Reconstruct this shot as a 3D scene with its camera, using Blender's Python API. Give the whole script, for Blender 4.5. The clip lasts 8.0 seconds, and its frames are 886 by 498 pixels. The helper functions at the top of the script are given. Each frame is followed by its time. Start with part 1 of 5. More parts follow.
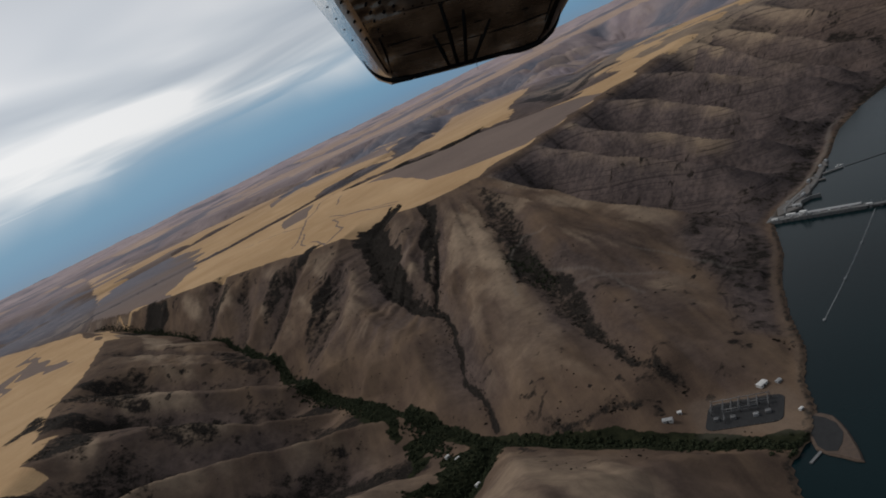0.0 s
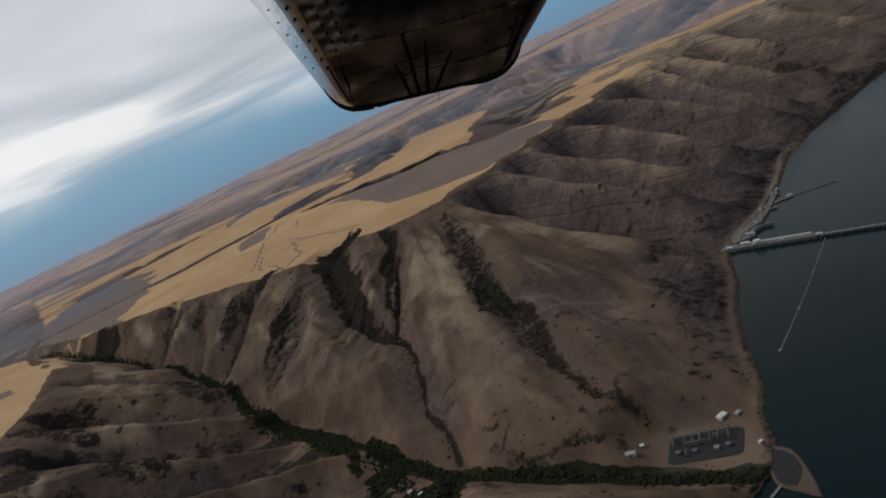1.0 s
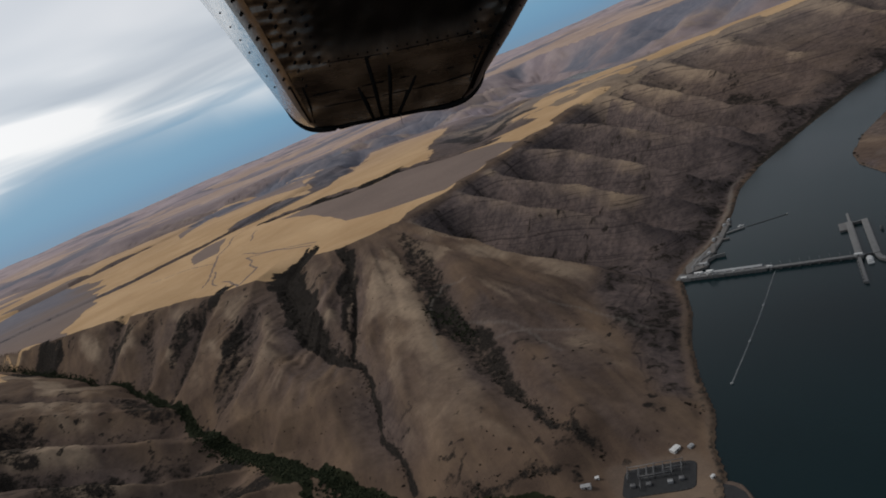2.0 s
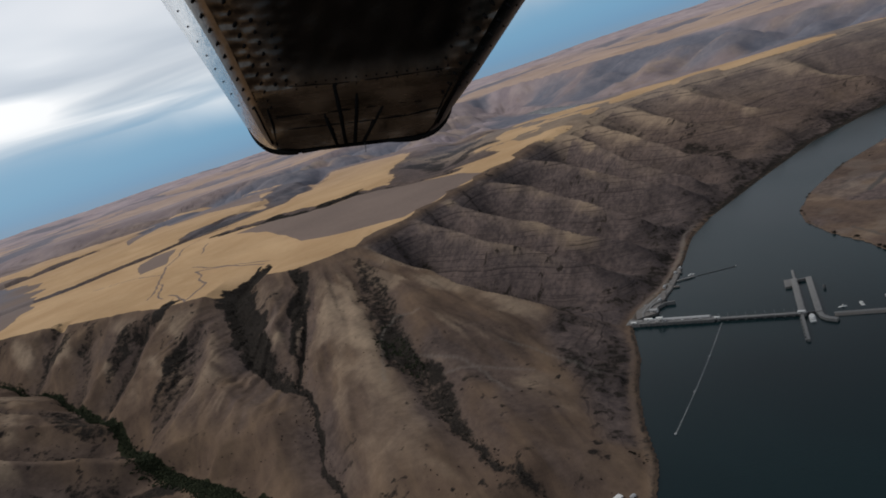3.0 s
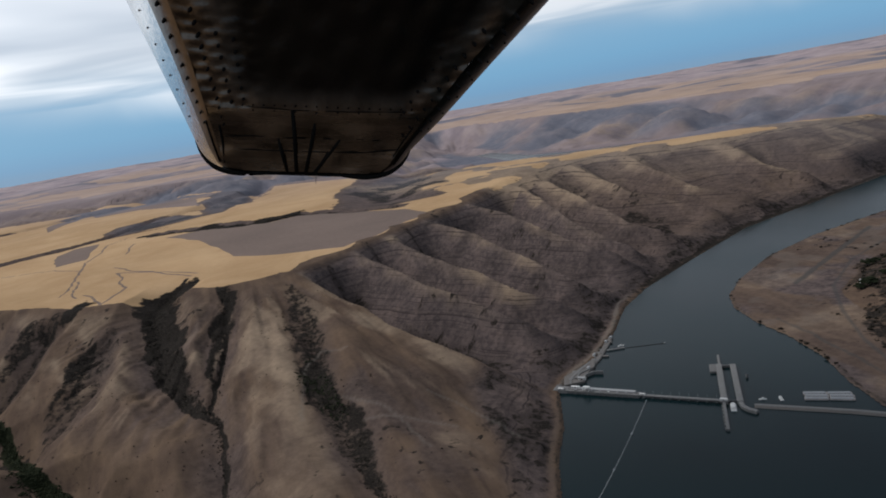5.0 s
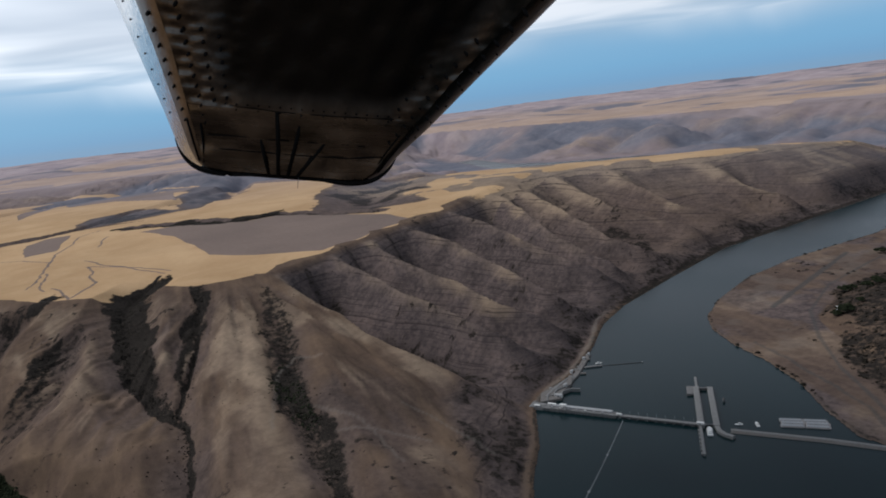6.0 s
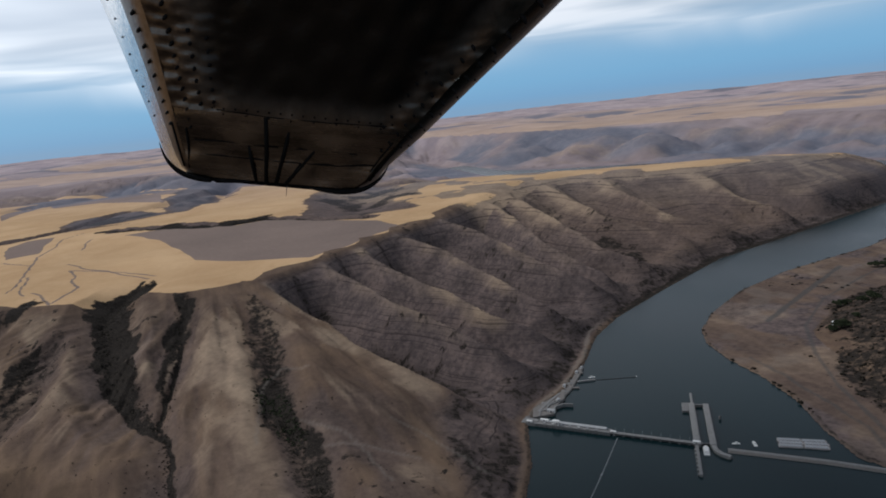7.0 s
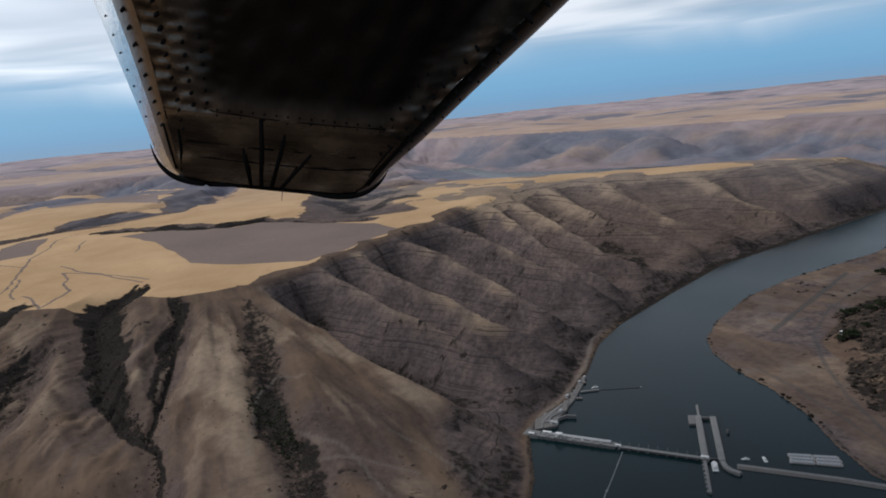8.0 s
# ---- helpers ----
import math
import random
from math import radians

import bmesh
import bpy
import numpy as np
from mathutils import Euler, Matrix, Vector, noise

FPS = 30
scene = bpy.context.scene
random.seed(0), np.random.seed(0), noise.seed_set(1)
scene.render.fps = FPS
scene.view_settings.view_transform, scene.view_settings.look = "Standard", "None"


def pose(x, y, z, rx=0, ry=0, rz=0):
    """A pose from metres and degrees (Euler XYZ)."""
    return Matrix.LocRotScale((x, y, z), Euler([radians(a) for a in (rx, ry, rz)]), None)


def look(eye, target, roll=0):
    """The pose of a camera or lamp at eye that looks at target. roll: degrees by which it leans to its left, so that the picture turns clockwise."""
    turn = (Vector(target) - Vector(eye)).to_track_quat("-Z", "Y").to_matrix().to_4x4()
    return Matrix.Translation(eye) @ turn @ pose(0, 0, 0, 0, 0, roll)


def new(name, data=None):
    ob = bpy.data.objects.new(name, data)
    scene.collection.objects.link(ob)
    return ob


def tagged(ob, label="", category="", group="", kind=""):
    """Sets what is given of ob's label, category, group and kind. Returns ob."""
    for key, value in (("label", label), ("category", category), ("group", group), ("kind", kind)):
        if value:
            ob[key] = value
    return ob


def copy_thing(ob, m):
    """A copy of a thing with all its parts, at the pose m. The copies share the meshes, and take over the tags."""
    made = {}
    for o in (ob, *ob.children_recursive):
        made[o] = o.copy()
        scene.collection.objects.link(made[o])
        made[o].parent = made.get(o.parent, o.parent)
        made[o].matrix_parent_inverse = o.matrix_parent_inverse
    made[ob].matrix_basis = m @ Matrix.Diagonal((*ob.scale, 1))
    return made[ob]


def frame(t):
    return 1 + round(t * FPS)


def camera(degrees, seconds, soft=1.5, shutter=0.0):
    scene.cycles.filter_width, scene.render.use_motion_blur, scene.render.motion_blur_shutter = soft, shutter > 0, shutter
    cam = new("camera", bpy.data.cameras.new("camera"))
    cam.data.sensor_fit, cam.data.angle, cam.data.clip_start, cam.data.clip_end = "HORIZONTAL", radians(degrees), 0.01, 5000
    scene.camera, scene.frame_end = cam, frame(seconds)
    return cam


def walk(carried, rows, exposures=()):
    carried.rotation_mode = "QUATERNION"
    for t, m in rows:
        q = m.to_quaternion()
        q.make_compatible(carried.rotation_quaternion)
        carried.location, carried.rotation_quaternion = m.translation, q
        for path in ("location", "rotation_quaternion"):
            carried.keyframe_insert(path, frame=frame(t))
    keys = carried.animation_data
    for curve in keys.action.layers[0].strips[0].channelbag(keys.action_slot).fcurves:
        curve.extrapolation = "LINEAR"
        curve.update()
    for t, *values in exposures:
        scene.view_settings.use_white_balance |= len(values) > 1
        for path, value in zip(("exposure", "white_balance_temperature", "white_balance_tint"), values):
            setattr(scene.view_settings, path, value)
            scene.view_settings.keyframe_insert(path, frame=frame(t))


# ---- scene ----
# The place stands at one tenth of its true size, so that the far plateau fits within the lens's reach; the fuselage is
# fitted to the camera's view.
cam = camera(64.46, 8.0, soft=1.8)
PATH = [
    (0.0, 0.0, 0.0, 82.27, 0.0, -12.14, -26.12),
    (0.5, 0.37, 0.88, 83.91, -1.71, -12.14, -25.93),
    (1.0, 0.73, 1.71, 85.54, -3.73, -12.33, -25.45),
    (1.5, 1.08, 2.5, 87.15, -5.74, -12.69, -25.05),
    (3.0, 2.16, 4.59, 91.15, -11.72, -12.35, -18.63),
    (3.5, 2.39, 5.68, 92.29, -13.18, -11.82, -16.01),
    (4.0, 2.55, 6.82, 93.35, -14.63, -11.5, -13.59),
    (4.5, 2.64, 8.0, 94.34, -16.32, -11.34, -11.59),
    (6.0, 3.02, 13.24, 96.65, -19.46, -11.19, -6.94),
    (6.5, 3.58, 15.94, 97.07, -20.36, -11.07, -6.19),
    (7.0, 4.3, 18.9, 97.39, -20.4, -10.89, -6.02),
    (7.5, 5.16, 22.01, 97.63, -20.43, -10.78, -5.85),
    (8.0, 6.1, 25.16, 97.84, -20.54, -10.81, -5.64),
]
walk(cam, [(t, pose(x, y, z, 90 + p, 0, a) @ pose(0, 0, 0, 0, 0, r)) for t, x, y, z, a, p, r in PATH], [(0.0, -0.56, 6500, 10), (1.5, -0.46, 6500, 10), (3.0, -0.25, 6450, 10), (4.5, -0.15, 6350, 10), (6.0, -0.03, 6100, 10), (8.0, -0.03, 6100, 10)])

# ---- sky and sun ----
SUN_AZ, SUN_EL = radians(-50), radians(44)
world = bpy.data.worlds.new("sky")
scene.world = world
world.use_nodes = True
wt = world.node_tree
wt.nodes.clear()


def wnode(kind, **sets):
    n = wt.nodes.new(kind)
    for k, v in sets.items():
        n.inputs[k].default_value = v
    return n


def wramp(stops):
    n = wt.nodes.new("ShaderNodeValToRGB")
    while len(n.color_ramp.elements) < len(stops):
        n.color_ramp.elements.new(0.5)
    for e, (p, c) in zip(n.color_ramp.elements, stops):
        e.position, e.color = p, (*c, 1)
    return n


sky = wt.nodes.new("ShaderNodeTexSky")
sky.sky_type, sky.sun_disc = "NISHITA", False
sky.sun_elevation, sky.sun_rotation = SUN_EL, SUN_AZ
wcoord = wt.nodes.new("ShaderNodeTexCoord")
wsep = wt.nodes.new("ShaderNodeSeparateXYZ")
wt.links.new(wcoord.outputs["Generated"], wsep.inputs[0])
# clear blue band under a broken deck of cloud
band = wramp([(0.0, (0.20, 0.35, 0.52)), (0.010, (0.17, 0.36, 0.57)), (0.03, (0.17, 0.39, 0.61)), (0.085, (0.23, 0.43, 0.63)), (0.16, (0.42, 0.57, 0.70)), (0.4, (0.62, 0.66, 0.72))])
wt.links.new(wsep.outputs["Z"], band.inputs[0])
# cloud deck: the view direction laid onto a flat ceiling
up = wt.nodes.new("ShaderNodeMath"); up.operation = "MAXIMUM"; up.inputs[1].default_value = 0.075
wt.links.new(wsep.outputs["Z"], up.inputs[0])
flat = wt.nodes.new("ShaderNodeVectorMath"); flat.operation = "DIVIDE"
wcomb = wt.nodes.new("ShaderNodeCombineXYZ")
for axis in "XYZ":
    wt.links.new(up.outputs[0], wcomb.inputs[axis])
wt.links.new(wcoord.outputs["Generated"], flat.inputs[0])
wt.links.new(wcomb.outputs[0], flat.inputs[1])
wn = wnode("ShaderNodeTexNoise", Scale=0.36, Detail=3.2, Roughness=0.42, Distortion=0.4)
wt.links.new(flat.outputs[0], wn.inputs["Vector"])
shade = wramp([(0.36, (0.54, 0.59, 0.65)), (0.5, (0.75, 0.785, 0.82)), (0.62, (1.0, 1.0, 1.0))])
wt.links.new(wn.outputs["Fac"], shade.inputs[0])
cover = wt.nodes.new("ShaderNodeMapRange")
cover.interpolation_type = "SMOOTHSTEP"
cover.inputs["From Min"].default_value, cover.inputs["From Max"].default_value = 0.038, 0.130
wob = wt.nodes.new("ShaderNodeMath"); wob.operation = "MULTIPLY_ADD"; wob.inputs[1].default_value = 0.07
wt.links.new(wn.outputs["Fac"], wob.inputs[0])
lift = wt.nodes.new("ShaderNodeMath"); lift.operation = "SUBTRACT"; lift.inputs[1].default_value = 0.035
wt.links.new(wsep.outputs["Z"], lift.inputs[0])
wt.links.new(lift.outputs[0], wob.inputs[2])
wt.links.new(wob.outputs[0], cover.inputs[0])
mixc = wt.nodes.new("ShaderNodeMix"); mixc.data_type = "RGBA"
wt.links.new(cover.outputs[0], mixc.inputs[0])
wt.links.new(band.outputs[0], mixc.inputs[6])
# unseen deck overhead is dimmed to lower fill light; brighter towards the sun
zenith_dim = wramp([(0.0, (1, 1, 1)), (0.14, (1, 1, 1)), (0.26, (0.86, 0.87, 0.89)), (0.44, (0.64, 0.65, 0.67)), (1.0, (0.52, 0.53, 0.55))])
wt.links.new(wsep.outputs["Z"], zenith_dim.inputs[0])
aim = wt.nodes.new("ShaderNodeVectorMath"); aim.operation = "DOT_PRODUCT"
aim.inputs[1].default_value = (-0.77, 0.50, 0.39)
wt.links.new(wcoord.outputs["Generated"], aim.inputs[0])
half = wt.nodes.new("ShaderNodeMath"); half.operation = "MULTIPLY_ADD"; half.inputs[1].default_value = 0.5; half.inputs[2].default_value = 0.5
wt.links.new(aim.outputs["Value"], half.inputs[0])
side = wramp([(0.0, (0.50, 0.52, 0.55)), (0.45, (0.80, 0.82, 0.85)), (0.7, (0.98, 0.98, 0.99)), (1.0, (1.34, 1.33, 1.32))])
wt.links.new(half.outputs[0], side.inputs[0])
sides = wt.nodes.new("ShaderNodeMix"); sides.data_type, sides.blend_type = "RGBA", "MULTIPLY"
sides.inputs[0].default_value = 1.0
wt.links.new(zenith_dim.outputs[0], sides.inputs[6])
wt.links.new(side.outputs[0], sides.inputs[7])
deck = wt.nodes.new("ShaderNodeMix"); deck.data_type, deck.blend_type = "RGBA", "MULTIPLY"
deck.inputs[0].default_value = 1.0
wt.links.new(shade.outputs[0], deck.inputs[6])
wt.links.new(sides.outputs[2], deck.inputs[7])
bg_cloud = wnode("ShaderNodeBackground", Strength=0.95)
wt.links.new(deck.outputs[2], mixc.inputs[7])
wt.links.new(mixc.outputs[2], bg_cloud.inputs[0])
bg_sky = wnode("ShaderNodeBackground", Strength=0.012)
wt.links.new(sky.outputs[0], bg_sky.inputs[0])
wadd = wt.nodes.new("ShaderNodeAddShader")
wt.links.new(bg_cloud.outputs[0], wadd.inputs[0])
wt.links.new(bg_sky.outputs[0], wadd.inputs[1])
wout = wt.nodes.new("ShaderNodeOutputWorld")
wt.links.new(wadd.outputs[0], wout.inputs[0])

sun = new("sun", bpy.data.lights.new("sun", "SUN"))
sun.data.energy, sun.data.angle, sun.data.color = 2.3, radians(16), (1.0, 0.95, 0.90)
sun_to = Vector((math.sin(SUN_AZ) * math.cos(SUN_EL), math.cos(SUN_AZ) * math.cos(SUN_EL), math.sin(SUN_EL)))
sun.matrix_world = look(sun_to * 300 + Vector((0, 200, 0)), (0, 200, 0))


# ---- materials ----
def material(name):
    m = bpy.data.materials.new(name)
    m.use_nodes = True
    return m, m.node_tree, m.node_tree.nodes["Principled BSDF"]


def mnode(tree, kind, **sets):
    n = tree.nodes.new(kind)
    for k, v in sets.items():
        n.inputs[k].default_value = v
    return n


def mramp(tree, stops, source):
    n = tree.nodes.new("ShaderNodeValToRGB")
    while len(n.color_ramp.elements) < len(stops):
        n.color_ramp.elements.new(0.5)
    for e, (p, c) in zip(n.color_ramp.elements, stops):
        e.position, e.color = p, (*c, 1)
    tree.links.new(source, n.inputs[0])
    return n.outputs[0]


def mmix(tree, fac, a, b, blend="MIX"):
    n = tree.nodes.new("ShaderNodeMix")
    n.data_type, n.blend_type = "RGBA", blend
    for slot, val in ((0, fac), (6, a), (7, b)):
        if isinstance(val, bpy.types.NodeSocket):
            tree.links.new(val, n.inputs[slot])
        elif slot == 0:
            n.inputs[0].default_value = val
        else:
            n.inputs[slot].default_value = (*val, 1)
    return n.outputs[2]


def mnoise(tree, coords, scale, detail=4.0, rough=0.55, stretch=None, distortion=0.0):
    if stretch:
        mp = tree.nodes.new("ShaderNodeMapping")
        mp.inputs["Scale"].default_value = stretch
        tree.links.new(coords, mp.inputs[0])
        coords = mp.outputs[0]
    n = mnode(tree, "ShaderNodeTexNoise", Scale=scale, Detail=detail, Roughness=rough, Distortion=distortion)
    tree.links.new(coords, n.inputs["Vector"])
    return n.outputs["Fac"]


def mbump(tree, bsdf, height, strength, distance):
    b = mnode(tree, "ShaderNodeBump", Strength=strength, Distance=distance)
    tree.links.new(height, b.inputs["Height"])
    tree.links.new(b.outputs[0], bsdf.inputs["Normal"])


def simple(name, colour, dark, rough=0.8, metal=0.0, scale=1.5, bump=0.15, dist=0.05):
    """A weathered plain surface: two tones at two scales and a fine relief."""
    m, t, b = material(name)
    co = t.nodes.new("ShaderNodeTexCoord").outputs["Object"]
    big, fine = mnoise(t, co, scale, 5), mnoise(t, co, scale * 9, 3)
    c = mramp(t, [(0.32, dark), (0.66, colour)], big)
    c = mmix(t, 0.35, c, mramp(t, [(0.3, dark), (0.7, colour)], fine))
    t.links.new(c, b.inputs["Base Color"])
    b.inputs["Roughness"].default_value, b.inputs["Metallic"].default_value = rough, metal
    mbump(t, b, fine, bump, dist)
    return m


def land_material():
    m, t, b = material("land")
    co = t.nodes.new("ShaderNodeTexCoord").outputs["Object"]

    def mask(name, broken=0.0, noise_out=None, soft_edge=0.09):
        a = t.nodes.new("ShaderNodeAttribute")
        a.attribute_name = name
        if not broken:
            return a.outputs["Fac"]
        ma = t.nodes.new("ShaderNodeMath")
        ma.operation, ma.inputs[1].default_value = "MULTIPLY_ADD", broken
        t.links.new(noise_out, ma.inputs[0])
        t.links.new(a.outputs["Fac"], ma.inputs[2])
        mr = t.nodes.new("ShaderNodeMapRange")
        mr.interpolation_type = "SMOOTHSTEP"
        mr.inputs["From Min"].default_value, mr.inputs["From Max"].default_value = 0.5 + broken / 2 - soft_edge, 0.5 + broken / 2 + soft_edge
        t.links.new(ma.outputs[0], mr.inputs[0])
        return mr.outputs[0]

    n_big, n_mid = mnoise(t, co, 0.012, 6, 0.6), mnoise(t, co, 0.07, 6, 0.62, distortion=0.6)
    n_fine, n_grain = mnoise(t, co, 0.45, 5, 0.65), mnoise(t, co, 2.2, 4, 0.7)
    # dry bunch grass
    grass = mramp(t, [(0.30, (0.052, 0.037, 0.030)), (0.50, (0.105, 0.071, 0.052)), (0.70, (0.182, 0.119, 0.082))], n_mid)
    grass = mmix(t, 0.45, grass, mramp(t, [(0.33, (0.042, 0.031, 0.024)), (0.67, (0.164, 0.111, 0.080))], n_fine))
    grass = mmix(t, 0.22, grass, mramp(t, [(0.35, (0.033, 0.024, 0.017)), (0.65, (0.241, 0.177, 0.104))], n_grain))
    # thin soil and scab rock on the steep faces
    scab = mramp(t, [(0.30, (0.044, 0.035, 0.035)), (0.52, (0.097, 0.074, 0.072)), (0.72, (0.178, 0.130, 0.114))], n_mid)
    scab = mmix(t, 0.5, scab, mramp(t, [(0.35, (0.031, 0.028, 0.028)), (0.65, (0.144, 0.112, 0.099))], n_fine))
    broad = mnoise(t, co, 0.028, 5, 0.6, distortion=0.8)
    grass = mmix(t, 0.55, grass, mramp(t, [(0.34, (0.053, 0.037, 0.031)), (0.52, (0.103, 0.071, 0.053)), (0.66, (0.185, 0.126, 0.082))], broad))
    runs = mnoise(t, co, 0.16, 5, 0.6, stretch=(1.0, 0.16, 0.4), distortion=0.5)
    grass = mmix(t, 0.30, grass, mramp(t, [(0.36, (0.049, 0.033, 0.028)), (0.5, (0.099, 0.067, 0.049)), (0.66, (0.200, 0.135, 0.086))], runs))
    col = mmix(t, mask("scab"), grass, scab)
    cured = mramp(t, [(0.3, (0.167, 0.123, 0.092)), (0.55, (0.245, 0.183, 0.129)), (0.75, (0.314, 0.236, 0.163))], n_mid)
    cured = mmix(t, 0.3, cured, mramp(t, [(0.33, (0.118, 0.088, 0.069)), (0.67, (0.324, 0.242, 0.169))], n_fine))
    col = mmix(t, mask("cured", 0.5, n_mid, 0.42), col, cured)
    # lava flows crop out in level bands
    sep = t.nodes.new("ShaderNodeSeparateXYZ")
    t.links.new(co, sep.inputs[0])
    wavy = mnoise(t, co, 0.011, 3, 0.5)
    bend = t.nodes.new("ShaderNodeMath")
    bend.operation, bend.inputs[1].default_value = "MULTIPLY_ADD", 9.0
    t.links.new(wavy, bend.inputs[0])
    t.links.new(sep.outputs["Z"], bend.inputs[2])
    level = t.nodes.new("ShaderNodeCombineXYZ")
    t.links.new(bend.outputs[0], level.inputs["Z"])
    bands = mnoise(t, level.outputs[0], 0.75, 5, 0.75)
    broken = mnoise(t, co, 0.09, 4, 0.6)
    held = t.nodes.new("ShaderNodeMath")
    held.operation = "MULTIPLY"
    t.links.new(mramp(t, [(0.36, (0, 0, 0)), (0.54, (1, 1, 1))], broken), held.inputs[0])
    t.links.new(mask("strata"), held.inputs[1])
    sill = t.nodes.new("ShaderNodeMath")
    sill.operation = "MULTIPLY"
    t.links.new(held.outputs[0], sill.inputs[0])
    t.links.new(mramp(t, [(0.42, (0.85, 0.85, 0.85)), (0.475, (0, 0, 0))], bands), sill.inputs[1])
    col = mmix(t, sill.outputs[0], col, mramp(t, [(0.3, (0.018, 0.015, 0.015)), (0.7, (0.045, 0.036, 0.034))], n_grain))
    # ripe wheat stubble
    crop = mramp(t, [(0.30, (0.310, 0.198, 0.108)), (0.50, (0.410, 0.267, 0.150)), (0.70, (0.500, 0.333, 0.190))], n_big)
    crop = mmix(t, 0.35, crop, mramp(t, [(0.38, (0.330, 0.198, 0.108)), (0.5, (0.420, 0.275, 0.155)), (0.62, (0.520, 0.357, 0.215))], broad))
    lines = mnode(t, "ShaderNodeTexWave", Scale=0.35, Distortion=9.0, Detail=2.0)
    lines.inputs["Detail Scale"].default_value = 0.35
    t.links.new(co, lines.inputs["Vector"])
    crop = mmix(t, 0.10, crop, mramp(t, [(0.2, (0.34, 0.22, 0.10)), (0.8, (0.58, 0.40, 0.20))], lines.outputs["Fac"]))
    crop = mmix(t, 0.14, crop, mramp(t, [(0.3, (0.30, 0.2, 0.095)), (0.7, (0.6, 0.42, 0.21))], n_fine))
    col = mmix(t, mask("crop", 0.5, n_fine), col, crop)
    fallow = mramp(t, [(0.3, (0.148, 0.112, 0.096)), (0.7, (0.212, 0.158, 0.132))], n_big)
    fallow = mmix(t, 0.25, fallow, mramp(t, [(0.3, (0.10, 0.08, 0.07)), (0.7, (0.2, 0.16, 0.135))], n_fine))
    col = mmix(t, mask("fallow", 0.4, n_fine), col, fallow)
    # dark brush colour, which also paints shade on river face and waterline
    shrub_and_shade = mramp(t, [(0.35, (0.012, 0.0105, 0.0095)), (0.52, (0.022, 0.0188, 0.0162)), (0.68, (0.050, 0.041, 0.033))], n_grain)
    col = mmix(t, mask("shrub_and_shade", 1.6, n_fine, 0.22), col, shrub_and_shade)
    green = mramp(t, [(0.35, (0.008, 0.0105, 0.006)), (0.7, (0.028, 0.030, 0.016))], n_fine)
    col = mmix(t, mask("green", 1.2, n_fine), col, green)
    gravel = mramp(t, [(0.3, (0.17, 0.150, 0.128)), (0.7, (0.27, 0.242, 0.21))], n_grain)
    col = mmix(t, mask("gravel"), col, gravel)
    asphalt = mramp(t, [(0.3, (0.048, 0.047, 0.046)), (0.7, (0.075, 0.072, 0.069))], n_grain)
    col = mmix(t, mask("asphalt"), col, asphalt)
    # pale mauve haze painted into the colour of the far ground
    far_haze = mramp(t, [(0.3, (0.25, 0.21, 0.235)), (0.7, (0.42, 0.35, 0.355))], n_big)
    col = mmix(t, mask("far_haze"), col, far_haze)
    # bluish haze painted into far hollows and unsown patches
    blue_haze = mramp(t, [(0.3, (0.115, 0.120, 0.148)), (0.7, (0.17, 0.168, 0.192))], n_mid)
    col = mmix(t, mask("blue_haze"), col, blue_haze)
    t.links.new(col, b.inputs["Base Color"])
    b.inputs["Roughness"].default_value = 0.95
    b.inputs["Specular IOR Level"].default_value = 0.02
    h = mmix(t, 0.5, n_fine, n_grain)
    mbump(t, b, h, 0.32, 0.6)
    return m


def water_material():
    m, t, b = material("river_water")
    co = t.nodes.new("ShaderNodeTexCoord").outputs["Object"]
    big = mnoise(t, co, 0.02, 4, stretch=(1.0, 0.5, 1.0))
    c = mramp(t, [(0.3, (0.0020, 0.0095, 0.0115)), (0.7, (0.003, 0.0138, 0.0162))], big)
    t.links.new(c, b.inputs["Base Color"])
    r = t.nodes.new("ShaderNodeMapRange")
    r.inputs["To Min"].default_value, r.inputs["To Max"].default_value = 0.16, 0.30
    t.links.new(big, r.inputs[0])
    t.links.new(r.outputs[0], b.inputs["Roughness"])
    b.inputs["IOR"].default_value = 1.33
    b.inputs["Specular IOR Level"].default_value = 0.23
    mbump(t, b, mnoise(t, co, 1.6, 4), 0.25, 0.08)
    return m


def leaf_material(name, dark, light):
    m, t, b = material(name)
    geo = t.nodes.new("ShaderNodeNewGeometry")
    co = t.nodes.new("ShaderNodeTexCoord").outputs["Object"]
    c = mramp(t, [(0.0, dark), (1.0, light)], geo.outputs["Random Per Island"])
    c = mmix(t, 0.4, c, mramp(t, [(0.35, dark), (0.65, light)], mnoise(t, co, 0.3, 3)))
    t.links.new(c, b.inputs["Base Color"])
    b.inputs["Roughness"].default_value = 0.95
    b.inputs["Specular IOR Level"].default_value = 0.05
    return m


